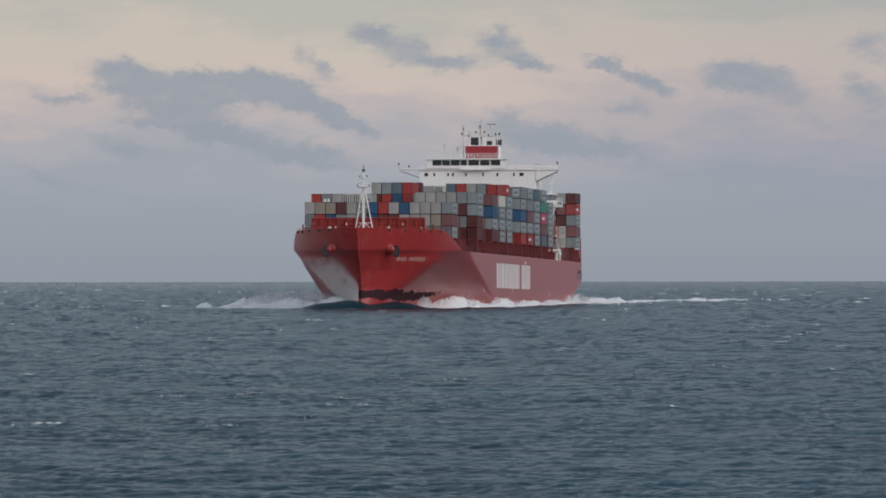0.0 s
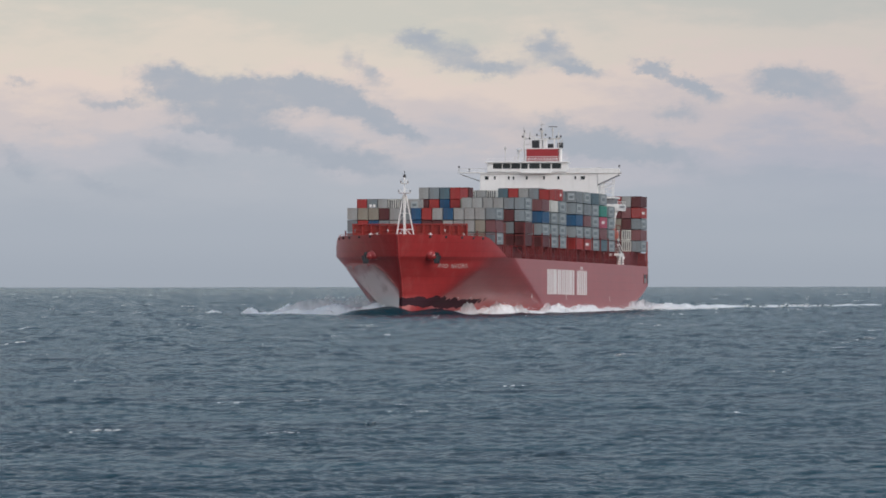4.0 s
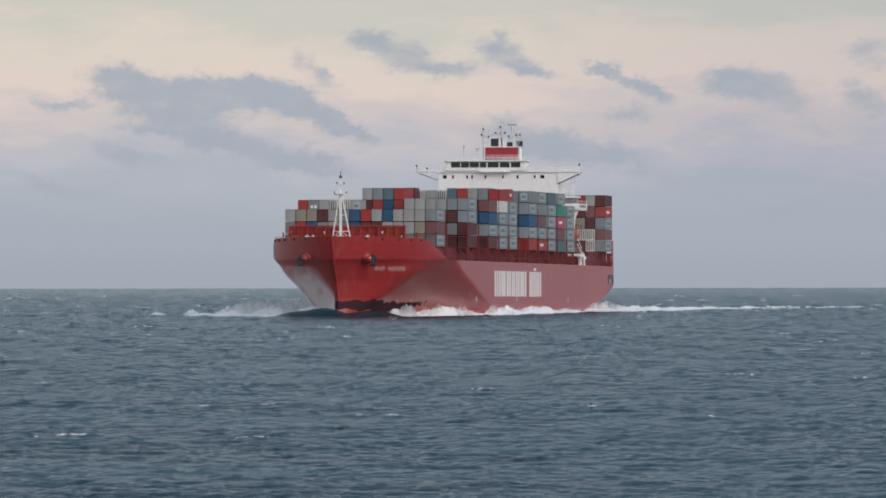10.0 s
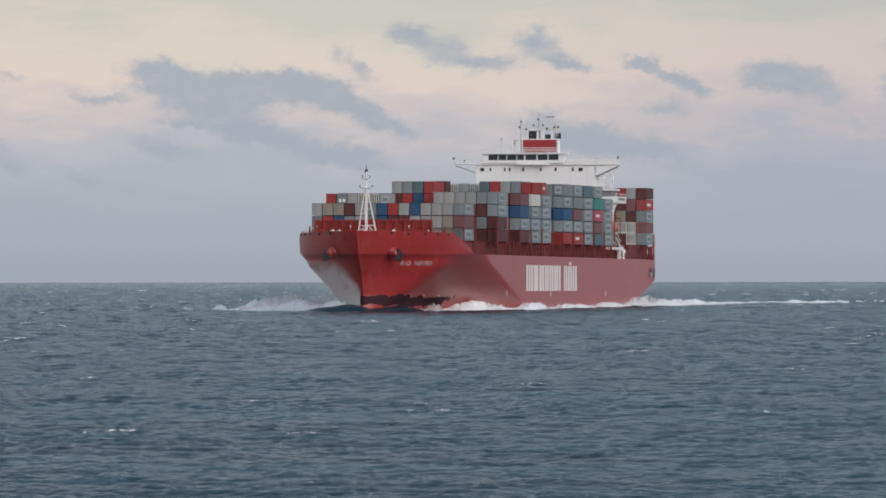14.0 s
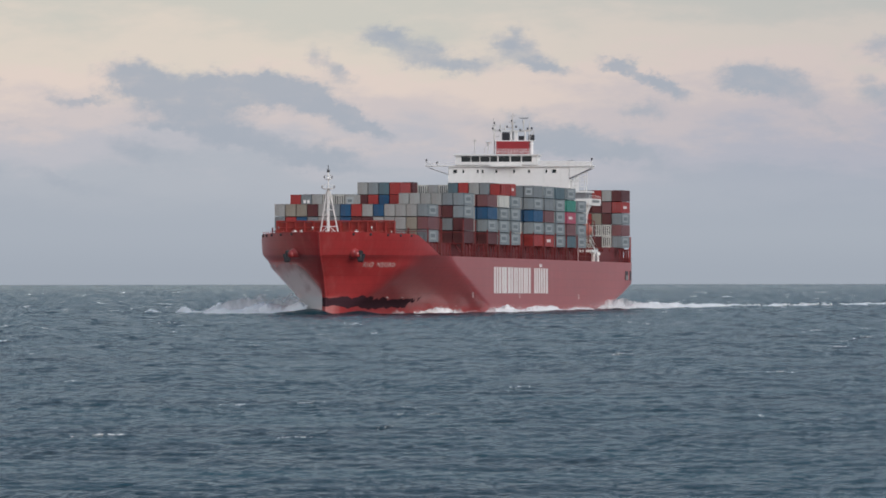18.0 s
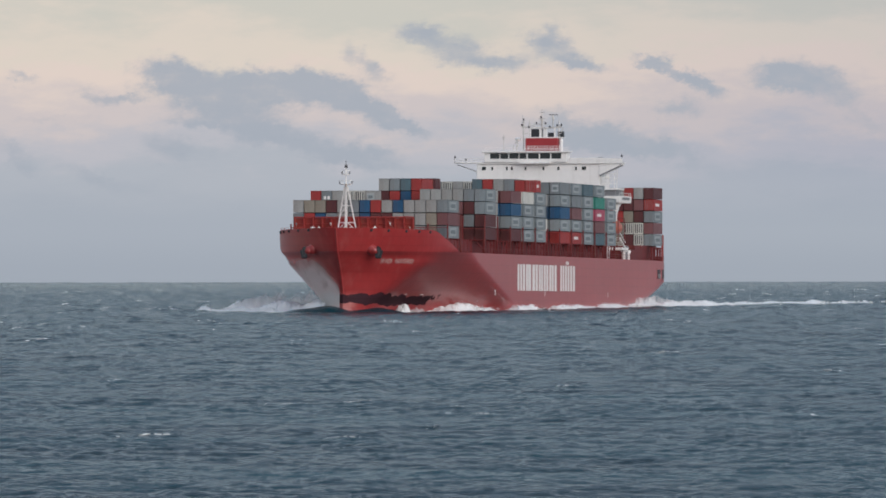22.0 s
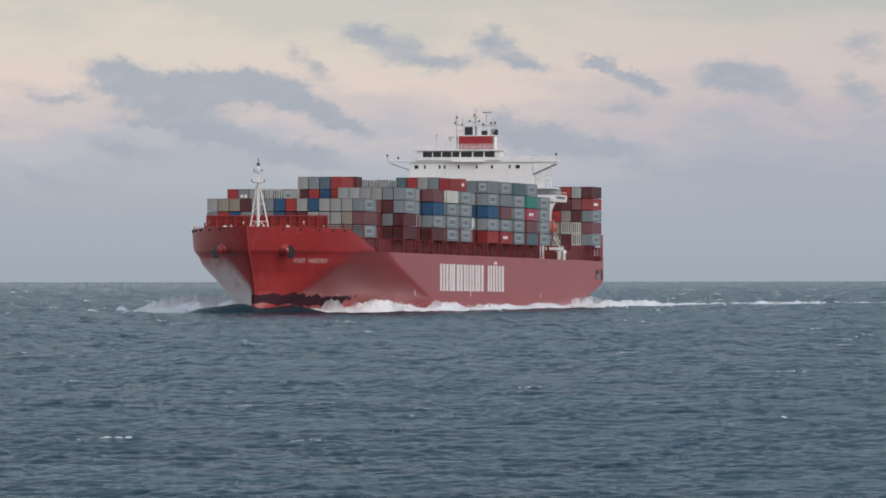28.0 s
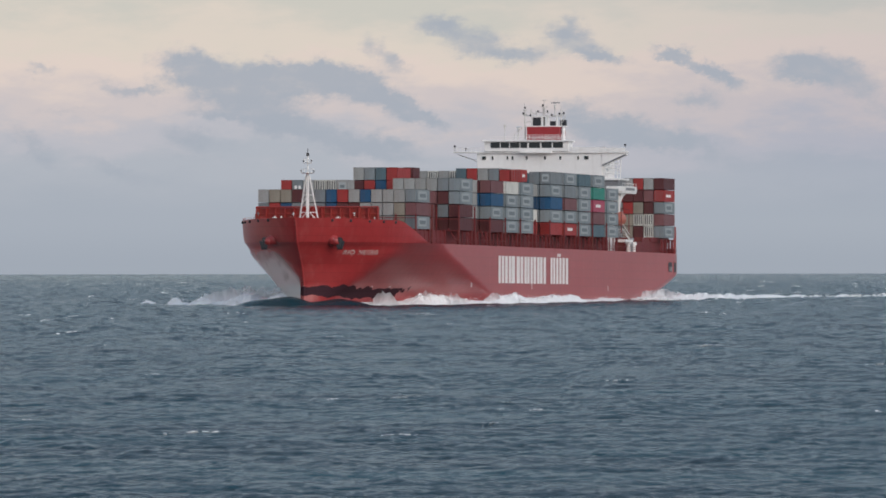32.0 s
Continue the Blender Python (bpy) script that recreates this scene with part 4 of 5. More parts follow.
def build_deck_edge():
    """Coamings, stanchions and lashing bridges that carry the stacks."""
    R = M["red_dark"]
    for side in (1, -1):
        part("hatch_coaming", boxes((side * 16.6 - 0.3, side * 16.6 + 0.3, 29, 217, DECK, 14.7)), R, ship, "dark red hatch coaming")
        part("bulwark_rail", bars(((side * 19.85, 29, 13.05), (side * 19.85, 279, 13.05), 0.06, 5), ((side * 19.85, 29, 12.55), (side * 19.85, 279, 12.55), 0.05, 5)), R, ship, "thin red side rail")
    part("hatch_cover", boxes((-16.5, 16.5, 29, 217, 14.4, 15.0)), R, ship)
    pm = bpy.data.meshes.new("stanchion")
    bm = boxes((-0.22, 0.22, -0.3, 0.3, DECK - 0.02, 15.05), (-0.35, 0.35, -0.5, 0.5, 14.75, 15.08))
    bm.to_mesh(pm), bm.free()
    pm.materials.append(R)
    pl = bpy.data.meshes.new("stanchion")
    bm = boxes((-0.1, 0.1, -0.12, 0.12, DECK - 0.02, 15.05))
    bm.to_mesh(pl), bm.free()
    pl.materials.append(R)
    for i in range(13):
        s0 = FIRST + i * PITCH_S
        for side in (1, -1):
            for k, s in enumerate((0.3, 4.1, 8.0, 11.9)):
                st = new("stanchion", pm if k in (0, 3) else pl)
                st.parent = ship
                st.location = (side * (19.2 if i > 1 else 16.9), s0 + s, 0)
        # lashing bridge ahead of the bay
        w = 19.7 if i > 1 else 17.3
        y = s0 - 1.2
        bm = boxes((-w, w, y - 0.3, y + 0.3, 17.3, 17.45), (-w, w, y - 0.35, y + 0.35, 14.8, 15.0))
        n = 8
        for k in range(n + 1):
            p = -w + 2 * w * k / n
            add_box(bm, p - 0.13, p + 0.13, y - 0.22, y + 0.22, DECK, 20.2 if 0 < i < 4 else 18.2)
        for p in (-w, w):
            add_bar(bm, (p, y, DECK), (p - math.copysign(2.4, p), y, 15.5), 0.1, 5)
        part("lashing_bridge", bm, R, ship, "red steel lashing bridge")
    for side in (1, -1):
        for s in (266.2, 270.0, 274.0, 277.4):
            st = new("stanchion", pm)
            st.parent = ship
            st.location = (side * 19.0, s, 0.15)
    part("stern_bulwark", boxes((19.3, 19.5, 277.6, 279.8, DECK, 18.3), (-19.5, -19.3, 277.6, 279.8, DECK, 18.3), (-19.4, 19.4, 279.6, 279.8, DECK, 13.2)), M["red_deck"], ship, "dark red stern rail and screen")
    part("hatch_cover", boxes((-18, 18, 258, 278.5, 14.6, 15.62)), R, ship)
    for s0, s1 in ((269.4, 273.6), (276.3, 278.6)):
        b = half_breadth(s0, 9)
        frame_part = part("mooring_port", boxes((b - 0.4, b + 0.05, s0 - 0.3, s1 + 0.3, 7.4, 10.2), bevel=0.03), M["hull"], ship)
        part("opening", boxes((b + 0.05, b + 0.08, s0, s1, 7.7, 9.9)), M["dark"], frame_part, "dark mooring opening")
    part("mooring_bitts", bars(((BEAM - 0.05, 270.5, 7.8), (BEAM - 0.05, 270.5, 8.9), 0.2, 8), ((BEAM - 0.05, 272.2, 7.8), (BEAM - 0.05, 272.2, 8.9), 0.2, 8)), M["steel"], ship)


def build_markings():
    """White bars in place of the company's mark on the side, the ship's name on the bow, and small tug marks."""
    x = BEAM + 0.03
    first, last = 92.4, 161.2
    spans = ((270, 295), (300, 328), (330, 368), (372, 400), (403, 428), (432, 460), (463, 490), (513, 535), (540, 565), (570, 597))
    for a, c in spans:
        s0, s1 = (first + (last - first) * (v - 270) / 327 for v in (a, c))
        st = (s1 - s0) * 0.4
        z0, z1 = 4.05 + 0.15 * (s0 - first) / 69, 9.95
        part("side_mark", boxes((x - 0.03, x, s0, s0 + st, z0, z1), (x - 0.03, x, s1 - st, s1, z0, z1)), M["letter"], ship, "white bars of the company mark")
    for a, c in ((545, 551), (554, 560)):
        s0, s1 = (first + (last - first) * (v - 270) / 327 for v in (a, c))
        part("side_mark", boxes((x - 0.03, x, s0, s1, 10.2, 10.9)), M["letter"], ship)
    for s in (66.5, 124.8, 202.9):
        part("tug_mark", boxes((x - 0.03, x, s - 0.5, s + 0.5, 3.0, 3.2), (x - 0.03, x, s - 0.25, s + 0.25, 3.2, 4.1)), M["letter"], ship)
    faded = material("faded_white_paint", (0.50, 0.42, 0.40), 0.6, vary=0.25, scale=2.0)
    for word, s0, s1 in (("RIO", 2.9, 5.2), ("NEGRO", 6.0, 10.3)):
        cu = bpy.data.curves.new("ship_name", "FONT")
        cu.body, cu.size, cu.align_x, cu.space_character = word, 1.3, "LEFT", 1.15
        tmp = bpy.data.objects.new("ship_name", cu)
        scene.collection.objects.link(tmp)
        me = bpy.data.meshes.new_from_object(tmp.evaluated_get(bpy.context.evaluated_depsgraph_get()))
        bpy.data.objects.remove(tmp)
        wide = max(v.co.x for v in me.vertices)
        for v in me.vertices:
            s, z = s0 + (s1 - s0) * v.co.x / wide, 9.5 + v.co.y
            v.co = (half_breadth(s, z) + 0.07, s - 0.04, z)
        me.materials.append(faded)
        ob = new("ship_name", me)
        ob.parent = ship
        tagged(ob, "faded white painted ship's name")
    for s in (19.0, 28.0):
        b = half_breadth(s, 3.1)
        part("draught_mark", boxes((b - 0.1, b + 0.1, s - 0.1, s + 0.9, 2.8, 2.95), (b - 0.1, b + 0.12, s + 0.1, s + 0.7, 3.2, 3.5)), M["letter"], ship)


build_bridge()
build_after_side()
build_foremast()
build_foredeck()
build_deck_edge()
build_markings()


# ---- foam ----
def mist_material(name, cover, high, full=0.5):
    """Fine spray: small drops that scatter the light, thinner the higher they fly. Also serves the pale sheen laid on
    the flare.
    """
    mat = bpy.data.materials.new(name)
    mat.use_nodes = True
    nt = mat.node_tree
    nt.nodes.clear()
    N, L = nt.nodes.new, nt.links.new
    out, clear, both = N("ShaderNodeOutputMaterial"), N("ShaderNodeBsdfTransparent"), N("ShaderNodeMixShader")
    dif, tra, mix = N("ShaderNodeBsdfDiffuse"), N("ShaderNodeBsdfTranslucent"), N("ShaderNodeMixShader")
    for n in (dif, tra):
        n.inputs[0].default_value = (0.9, 0.91, 0.92, 1)
    mix.inputs[0].default_value = 0.4
    L(dif.outputs[0], mix.inputs[1]), L(tra.outputs[0], mix.inputs[2])
    co, nz, rg = N("ShaderNodeTexCoord"), N("ShaderNodeTexNoise"), N("ShaderNodeMapRange")
    nz.inputs["Scale"].default_value, nz.inputs["Detail"].default_value = 0.2, 4
    L(co.outputs["Object"], nz.inputs["Vector"])
    sep, rise, less = N("ShaderNodeSeparateXYZ"), N("ShaderNodeMath"), N("ShaderNodeMath")
    L(co.outputs["Object"], sep.inputs[0])
    rise.operation, less.operation = "DIVIDE", "SUBTRACT"
    L(sep.outputs[2], rise.inputs[0])
    rise.inputs[1].default_value = high
    L(nz.outputs["Fac"], less.inputs[0]), L(rise.outputs[0], less.inputs[1])
    rg.inputs[1].default_value, rg.inputs[2].default_value, rg.inputs[3].default_value, rg.inputs[4].default_value = -0.15, full, 0.0, cover
    L(less.outputs[0], rg.inputs[0])
    thin, keep = N("ShaderNodeAttribute"), N("ShaderNodeMath")
    thin.attribute_name, keep.operation = "thinning", "MULTIPLY"
    turn = N("ShaderNodeMath")
    turn.operation, turn.inputs[0].default_value = "SUBTRACT", 1.0
    L(thin.outputs["Fac"], turn.inputs[1])
    L(rg.outputs[0], keep.inputs[0]), L(turn.outputs[0], keep.inputs[1])
    L(keep.outputs[0], both.inputs[0]), L(clear.outputs[0], both.inputs[1]), L(mix.outputs[0], both.inputs[2])
    L(both.outputs[0], out.inputs[0])
    return mat


M["mist"] = mist_material("fine_spray", 0.88, 6.5, 0.4)
M["haze"] = mist_material("flare_sheen_and_spray", 0.82, 40.0, 0.28)


def curtain(name, path, high, mat, parent, label, seed):
    """A veil of spray along a line, blown about and leaning, made of one rumpled sheet."""
    n, k = 60, 10
    v, fc = [], []
    for a in range(n + 1):
        u = a / n
        p, s = path(u)
        for c in range(k + 1):
            w = c / k
            q = Vector((p * 0.3, s * 0.3, w * 2 + seed * 5.1))
            v.append((p + 0.5 * noise.noise(q), s + 0.5 * noise.noise(q + Vector((7, 3, 1))), -0.3 + w * max(0.3, high(u)) * (1 + 0.25 * noise.noise(Vector((s * 0.4, p * 0.4, seed))))))
    for a in range(n):
        for c in range(k):
            o = a * (k + 1) + c
            fc.append([o, o + 1, o + k + 2, o + k + 1])
    return tagged(mesh_object(name, v, fc, mat, parent, label, smooth=True), kind="stuff")


ICO = bmesh.new()
bmesh.ops.create_icosphere(ICO, subdivisions=1, radius=1.0)
ICO_V = np.array([v.co[:] for v in ICO.verts])
ICO_F = np.array([[v.index for v in f.verts] for f in ICO.faces])
ICO.free()


def lumps(name, rows, mat, parent, label="", ragged=0.35, seed=1):
    """Many ragged clots of foam in one mesh; rows: place and half sizes."""
    r = np.random.default_rng(seed)
    vs, fs = [], []
    for k, (x, y, z, a, b, c) in enumerate(rows):
        v = ICO_V * (1 + ragged * r.uniform(-1, 1, (len(ICO_V), 1)))
        vs.append(v * (a, b, c) + (x, y, z))
        fs.append(ICO_F + k * len(ICO_V))
    vs, fs = np.concatenate(vs), np.concatenate(fs)
    return tagged(mesh_object(name, vs.tolist(), fs.tolist(), mat, parent, label, smooth=True), kind="stuff")


bow_wave = tagged(new("bow_wave"), "white bow wave, spray and wake round the ship's hull", "wave")
foam_pieces, swells, veils, splashes = [], [], [], []


def ridge(name, path, width, high, parent, label, seed):
    """A ragged ridge of foam along a line: path gives the place for u from 0 to 1, high the height there."""
    n, k = 150, 26
    v, fc = [], []
    for a in range(n + 1):
        u = a / n
        p, s = path(u)
        p2, s2 = path(min(1.0, u + 0.01)) if u < 0.99 else (2 * p - path(u - 0.01)[0], 2 * s - path(u - 0.01)[1])
        side = Vector((p2 - p, s2 - s, 0)).normalized()
        side = Vector((side.y, -side.x, 0))
        h2 = high(u)
        for c in range(k + 1):
            w = c / k * 2 - 1
            q = Vector((p + side.x * w * width, s + side.y * w * width, seed * 3.7))
            rough = noise.fractal(q * 0.75, 0.7, 2.1, 4) * 0.26 + noise.noise(q * 2.6) * 0.12 + noise.noise(q * 5.3) * 0.07
            z = h2 * (math.cos(w * math.pi / 2) ** 0.8) * min(1.25, max(0.45, 0.85 + rough)) - 0.35 * abs(w) - 0.12
            v.append((q.x + 0.25 * noise.noise(q * 1.7), q.y + 0.25 * noise.noise(q * 1.9 + Vector((9, 9, 9))), z))
    for a in range(n):
        for c in range(k):
            o = a * (k + 1) + c
            fc.append([o, o + 1, o + k + 2, o + k + 1])
    return mesh_object(name, v, fc, M["foam"], parent, label, smooth=True)


def build_bow_wave():
    r = random.Random(4)
    # foam thrown along the port side, in stretches that heave separately
    stretches = [(12 + 30 * k, 12 + 30 * (k + 1)) for k in range(7)]
    for k, (s0, s1) in enumerate(stretches):
        tall = lambda s: float(np.interp(s, (12, 22, 34, 50, 75, 120, 170, 225), (0.6, 1.6, 2.0, 2.5, 2.2, 1.8, 1.4, 1.0))) * (0.85 + 0.28 * math.sin(s * 0.13 + 1) + 0.14 * math.sin(s * 0.37))
        line = lambda u, s0=s0, s1=s1: (half_breadth(s0 + (s1 - s0) * u, 0.5) + 1.0, s0 - 6.0 + (s1 - s0 + 12) * u)
        piece = ridge("foam_crest", line, 3.2, lambda u, s0=s0, s1=s1: tall(s0 + (s1 - s0) * u) * min(1.0, 7 * u + 0.05, 7 * (1 - u) + 0.05) ** 0.7, bow_wave, "white broken foam along the side", k)
        foam_pieces.append(piece)
        rows = []
        for n in range(220):
            s = r.uniform(s0, s1)
            q = r.uniform(0.03, 0.09)
            rows.append((half_breadth(s, 0.5) + 0.4 + abs(r.gauss(0, 1.3)), s, tall(s) * r.uniform(0.2, 1.05), q, q * 1.5, q))
        lumps("foam", rows, M["foam"], piece, seed=k)
    # starboard: foam crest that runs out from the stem, with drifting spray
    piece = ridge("foam_crest", lambda u: (-(4 + 33 * u + 6 * u * u), 4 + 62 * u), 2.4, lambda u: (3.1 - 0.7 * u) * (0.85 + 0.2 * math.sin(u * 17)) * min(1.0, 5 * (1.02 - u)), bow_wave, "white crest that runs out from the stem", 40)
    foam_pieces.append(piece)
    piece = ridge("foam_crest", lambda u: (-(44 + 30 * u), 68 + 60 * u), 1.2, lambda u: 1.9 * max(0.0, math.sin(u * 14)) * (1 - u), bow_wave, "white crest that runs out from the stem", 43)
    foam_pieces.append(piece)
    piece = ridge("foam_crest", lambda u: (-(10 + 30 * u + 6 * u * u), 1 + 58 * u), 1.2, lambda u: 1.3 * (0.8 + 0.3 * math.sin(u * 23)) * min(1.0, 4 * u, 4 * (1 - u)), bow_wave, "white crest that runs out from the stem", 41)
    foam_pieces.append(piece)
    for k, (s0, s1, high) in enumerate(((8.0, 48.0, 4.2), (26.0, 66.0, 4.8))):
        curtain("spray", lambda u, s0=s0, s1=s1: (-(3 + 36 * u) - 0.1 * s0, s0 + 8 + (s1 - s0) * u), lambda u, high=high: high * math.sin(math.pi * min(1.0, 0.12 + 0.88 * u)) ** 0.7 + 0.1, M["mist"], bow_wave, "thin white drifting spray", k)
    # pale sheet close to the starboard plates: spray, and the flare's sky reflection put into its colour
    v, fc, thin = [], [], []
    nn, kk = 46, 22
    for a in range(nn + 1):
        for c in range(kk + 1):
            z = -2.6 + 13.2 * c / kk
            s = 0.3 + stem(z) + float(np.interp(z, (0, 6, 11.2), (40, 34, 26))) * (a / nn) ** 1.3
            from_stem = float(np.interp(z, (2.5, 5.0, 8.0, 11.9), (0.0, 0.7, 2.6, 5.6)))
            thin.append(1.0 - min(1.0, max(0.0, (s - stem(z) - from_stem + 0.5) / (0.6 + 0.75 * from_stem))) * min(1.0, 1.7 * (1 - a / nn)) * min(1.0, 0.35 + 4.0 * (1 - c / kk)))
            v.append((-(half_breadth(s, z) + 0.12 + 0.05 * noise.noise(Vector((s * 0.4, z * 0.4, 3)))), s - 0.2, z))
    for a in range(nn):
        for c in range(kk):
            o = a * (kk + 1) + c
            fc.append([o, o + 1, o + kk + 2, o + kk + 1])
    sheet = tagged(mesh_object("spray", v, fc, M["haze"], ship, "thin white sheen and spray on the flare", smooth=True), kind="stuff")
    sheet.data.attributes.new("thinning", "FLOAT", "POINT").data.foreach_set("value", thin)
    for k, (s0, s1) in enumerate(((16, 60), (55, 100), (95, 150))):
        veil = curtain("spray", lambda u, s0=s0, s1=s1: (half_breadth(s0 + (s1 - s0) * u, 0.5) + 0.8 + 3.0 * (1 - u), s0 + (s1 - s0) * u), lambda u, k=k: (3.4 - 0.8 * k) * (0.6 + 0.4 * math.sin(u * 11 + k)), M["mist"], bow_wave, "thin white drifting spray", 20 + k)
        veils.append(veil)
    # wake astern on the port side: a foam line over a low wave
    for k, (a0, a1, off, tall0) in enumerate(((222, 266, 0, 1.1), (236, 300, 4, 1.3), (258, 330, -1.0, 1.3), (280, 345, 6, 1.2), (312, 372, 3, 1.05), (340, 400, 7, 0.95), (384, 446, 9, 0.65), (436, 520, 12, 0.55))):
        piece = ridge("foam_crest", lambda u, a0=a0, a1=a1, off=off: (18.5 + (a0 + (a1 - a0) * u - 222) * 0.08 + off, a0 + (a1 - a0) * u), 3.6,
                      lambda u, k=k, t0=tall0: t0 * min(1.0, 5 * u, 5 * (1 - u)) * (0.85 + 0.6 * noise.noise(Vector((u * 7, k * 3.3, 1))) + 0.5 * noise.noise(Vector((u * 21, k * 3.3, 5)))), bow_wave, "white wake astern", 50 + k)
        foam_pieces.append(piece)
    veil = curtain("spray", lambda u: (19.0 + 5 * u, 226 + 62 * u), lambda u: 2.6 * math.sin(math.pi * min(1.0, 0.15 + 0.85 * u)) + 0.2, M["mist"], bow_wave, "thin white drifting spray", 33)
    rows = []
    for k in range(420):
        a = 224 + 250 * r.random() ** 1.5
        q = r.uniform(0.1, 0.34)
        rows.append((19 + (a - 222) * 0.08 + r.gauss(3, 4.5), a, r.uniform(0.1, 0.55), q * 1.2, q * 3.0, q * 0.7))
    lumps("foam", rows, M["foam"], bow_wave, "scattered white foam astern", seed=61)
    # smooth dark swell that the bow pushes up
    for name, (cp, cs), (hw, hl), high, turn in (("bow_swell", (-3.5, -5.5), (17.0, 9.0), 2.4, -0.3), ("bow_swell", (7.0, -2.0), (15.0, 8.0), 2.0, 0.35), ("stern_swell", (36, 330), (9.0, 120.0), 0.9, -0.09)):
        v, f = [], []
        nn = 36
        for a in range(nn + 1):
            for c in range(nn + 1):
                x, y = (a / nn * 2 - 1), (c / nn * 2 - 1)
                h2 = max(0.0, math.cos(min(1.0, math.hypot(x, y)) * math.pi) * 0.5 + 0.5)
                rip = 0.10 * math.sin(9 * x + 4 * y) + 0.06 * math.sin(17 * y - 6 * x)
                px, py = x * hw, y * hl
                v.append((cp + px * math.cos(turn) - py * math.sin(turn), cs + px * math.sin(turn) + py * math.cos(turn), high * h2 * (1 + rip) - 0.45))
        for a in range(nn):
            for c in range(nn):
                o = a * (nn + 1) + c
                f.append([o, o + nn + 1, o + nn + 2, o + 1])
        swells.append(mesh_object(name, v, f, M["water"], bow_wave, "smooth dark swell pushed up by the hull", smooth=True))
    # bursts of spray: time of the peak, place along the hull, height
    for k, (peak, s, high) in enumerate(((3.1, 56, 6.0), (6.2, 72, 3.0), (8.6, 40, 2.5), (10.3, 22, 3.0), (12.4, 40, 2.5), (15.6, 20, 2.5), (19.0, 42, 3.8), (22.7, 21, 5.5), (24.6, 60, 2.5), (27.9, 55, 2.5), (29.2, 45, 3.0), (31.8, 46, 3.6))):
        burst = ridge("splash", lambda u, s=s: (half_breadth(s, 0.8) + 0.9, s - 7 + 14 * u), 2.6,
                      lambda u, high=high: 0.8 * high * max(0.02, math.sin(math.pi * u)) ** 1.6, bow_wave, "white burst of spray against the bow", 70 + k)
        curtain("spray", lambda u, s=s: (half_breadth(s, 0.8) + 1.4, s - 6 + 12 * u), lambda u, high=high: 0.75 * high * max(0.02, math.sin(math.pi * u)) ** 0.8, M["mist"], burst, "thin white drifting spray", 90 + k)
        splashes.append((tagged(burst, kind="stuff"), peak, s, high + 1.2))


build_bow_wave()


def build_whitecaps():
    """Small breaking crests scattered over the chop."""
    r = np.random.default_rng(21)
    d = 450 * 8.5 ** (r.random(9000) ** 0.6)
    a = r.uniform(-0.056, 0.056, 9000)
    x, y = d * np.sin(a), d * np.cos(a)
    z = wave_height(x, y)
    rows = []
    near = [k for k in np.argsort(-z) if d[k] < 1400][:26]
    away = [k for k in np.argsort(-z) if d[k] >= 1400][:120]
    for k in near + away:
        size = r.uniform(0.2, 0.55) * (1 + d[k] / 2200) * (1.9 if r.random() < 0.1 else 1)
        n = int(r.integers(5, 15))
        along = np.sort(r.normal(0, size, n))
        xs, ys = x[k] + along, y[k] + 0.35 * along * r.normal(0, 1) + r.normal(0, 0.15, n)
        zs = wave_height(xs, ys) * (1 + 0.8 * min(1.0, max(0.0, (d[k] - 900) / 1900)))
        for xx, yy, zz in zip(xs, ys, zs):
            q = size * r.uniform(0.05, 0.13)
            rows.append((xx, yy, zz + 0.01, q * r.uniform(1.2, 2.6), q, q * r.uniform(0.2, 0.45)))
    ob = lumps("whitecaps", rows, M["foam"], sea, "small white breaking crests", ragged=0.4, seed=90)
    tagged(ob, kind="stuff")


build_whitecaps()


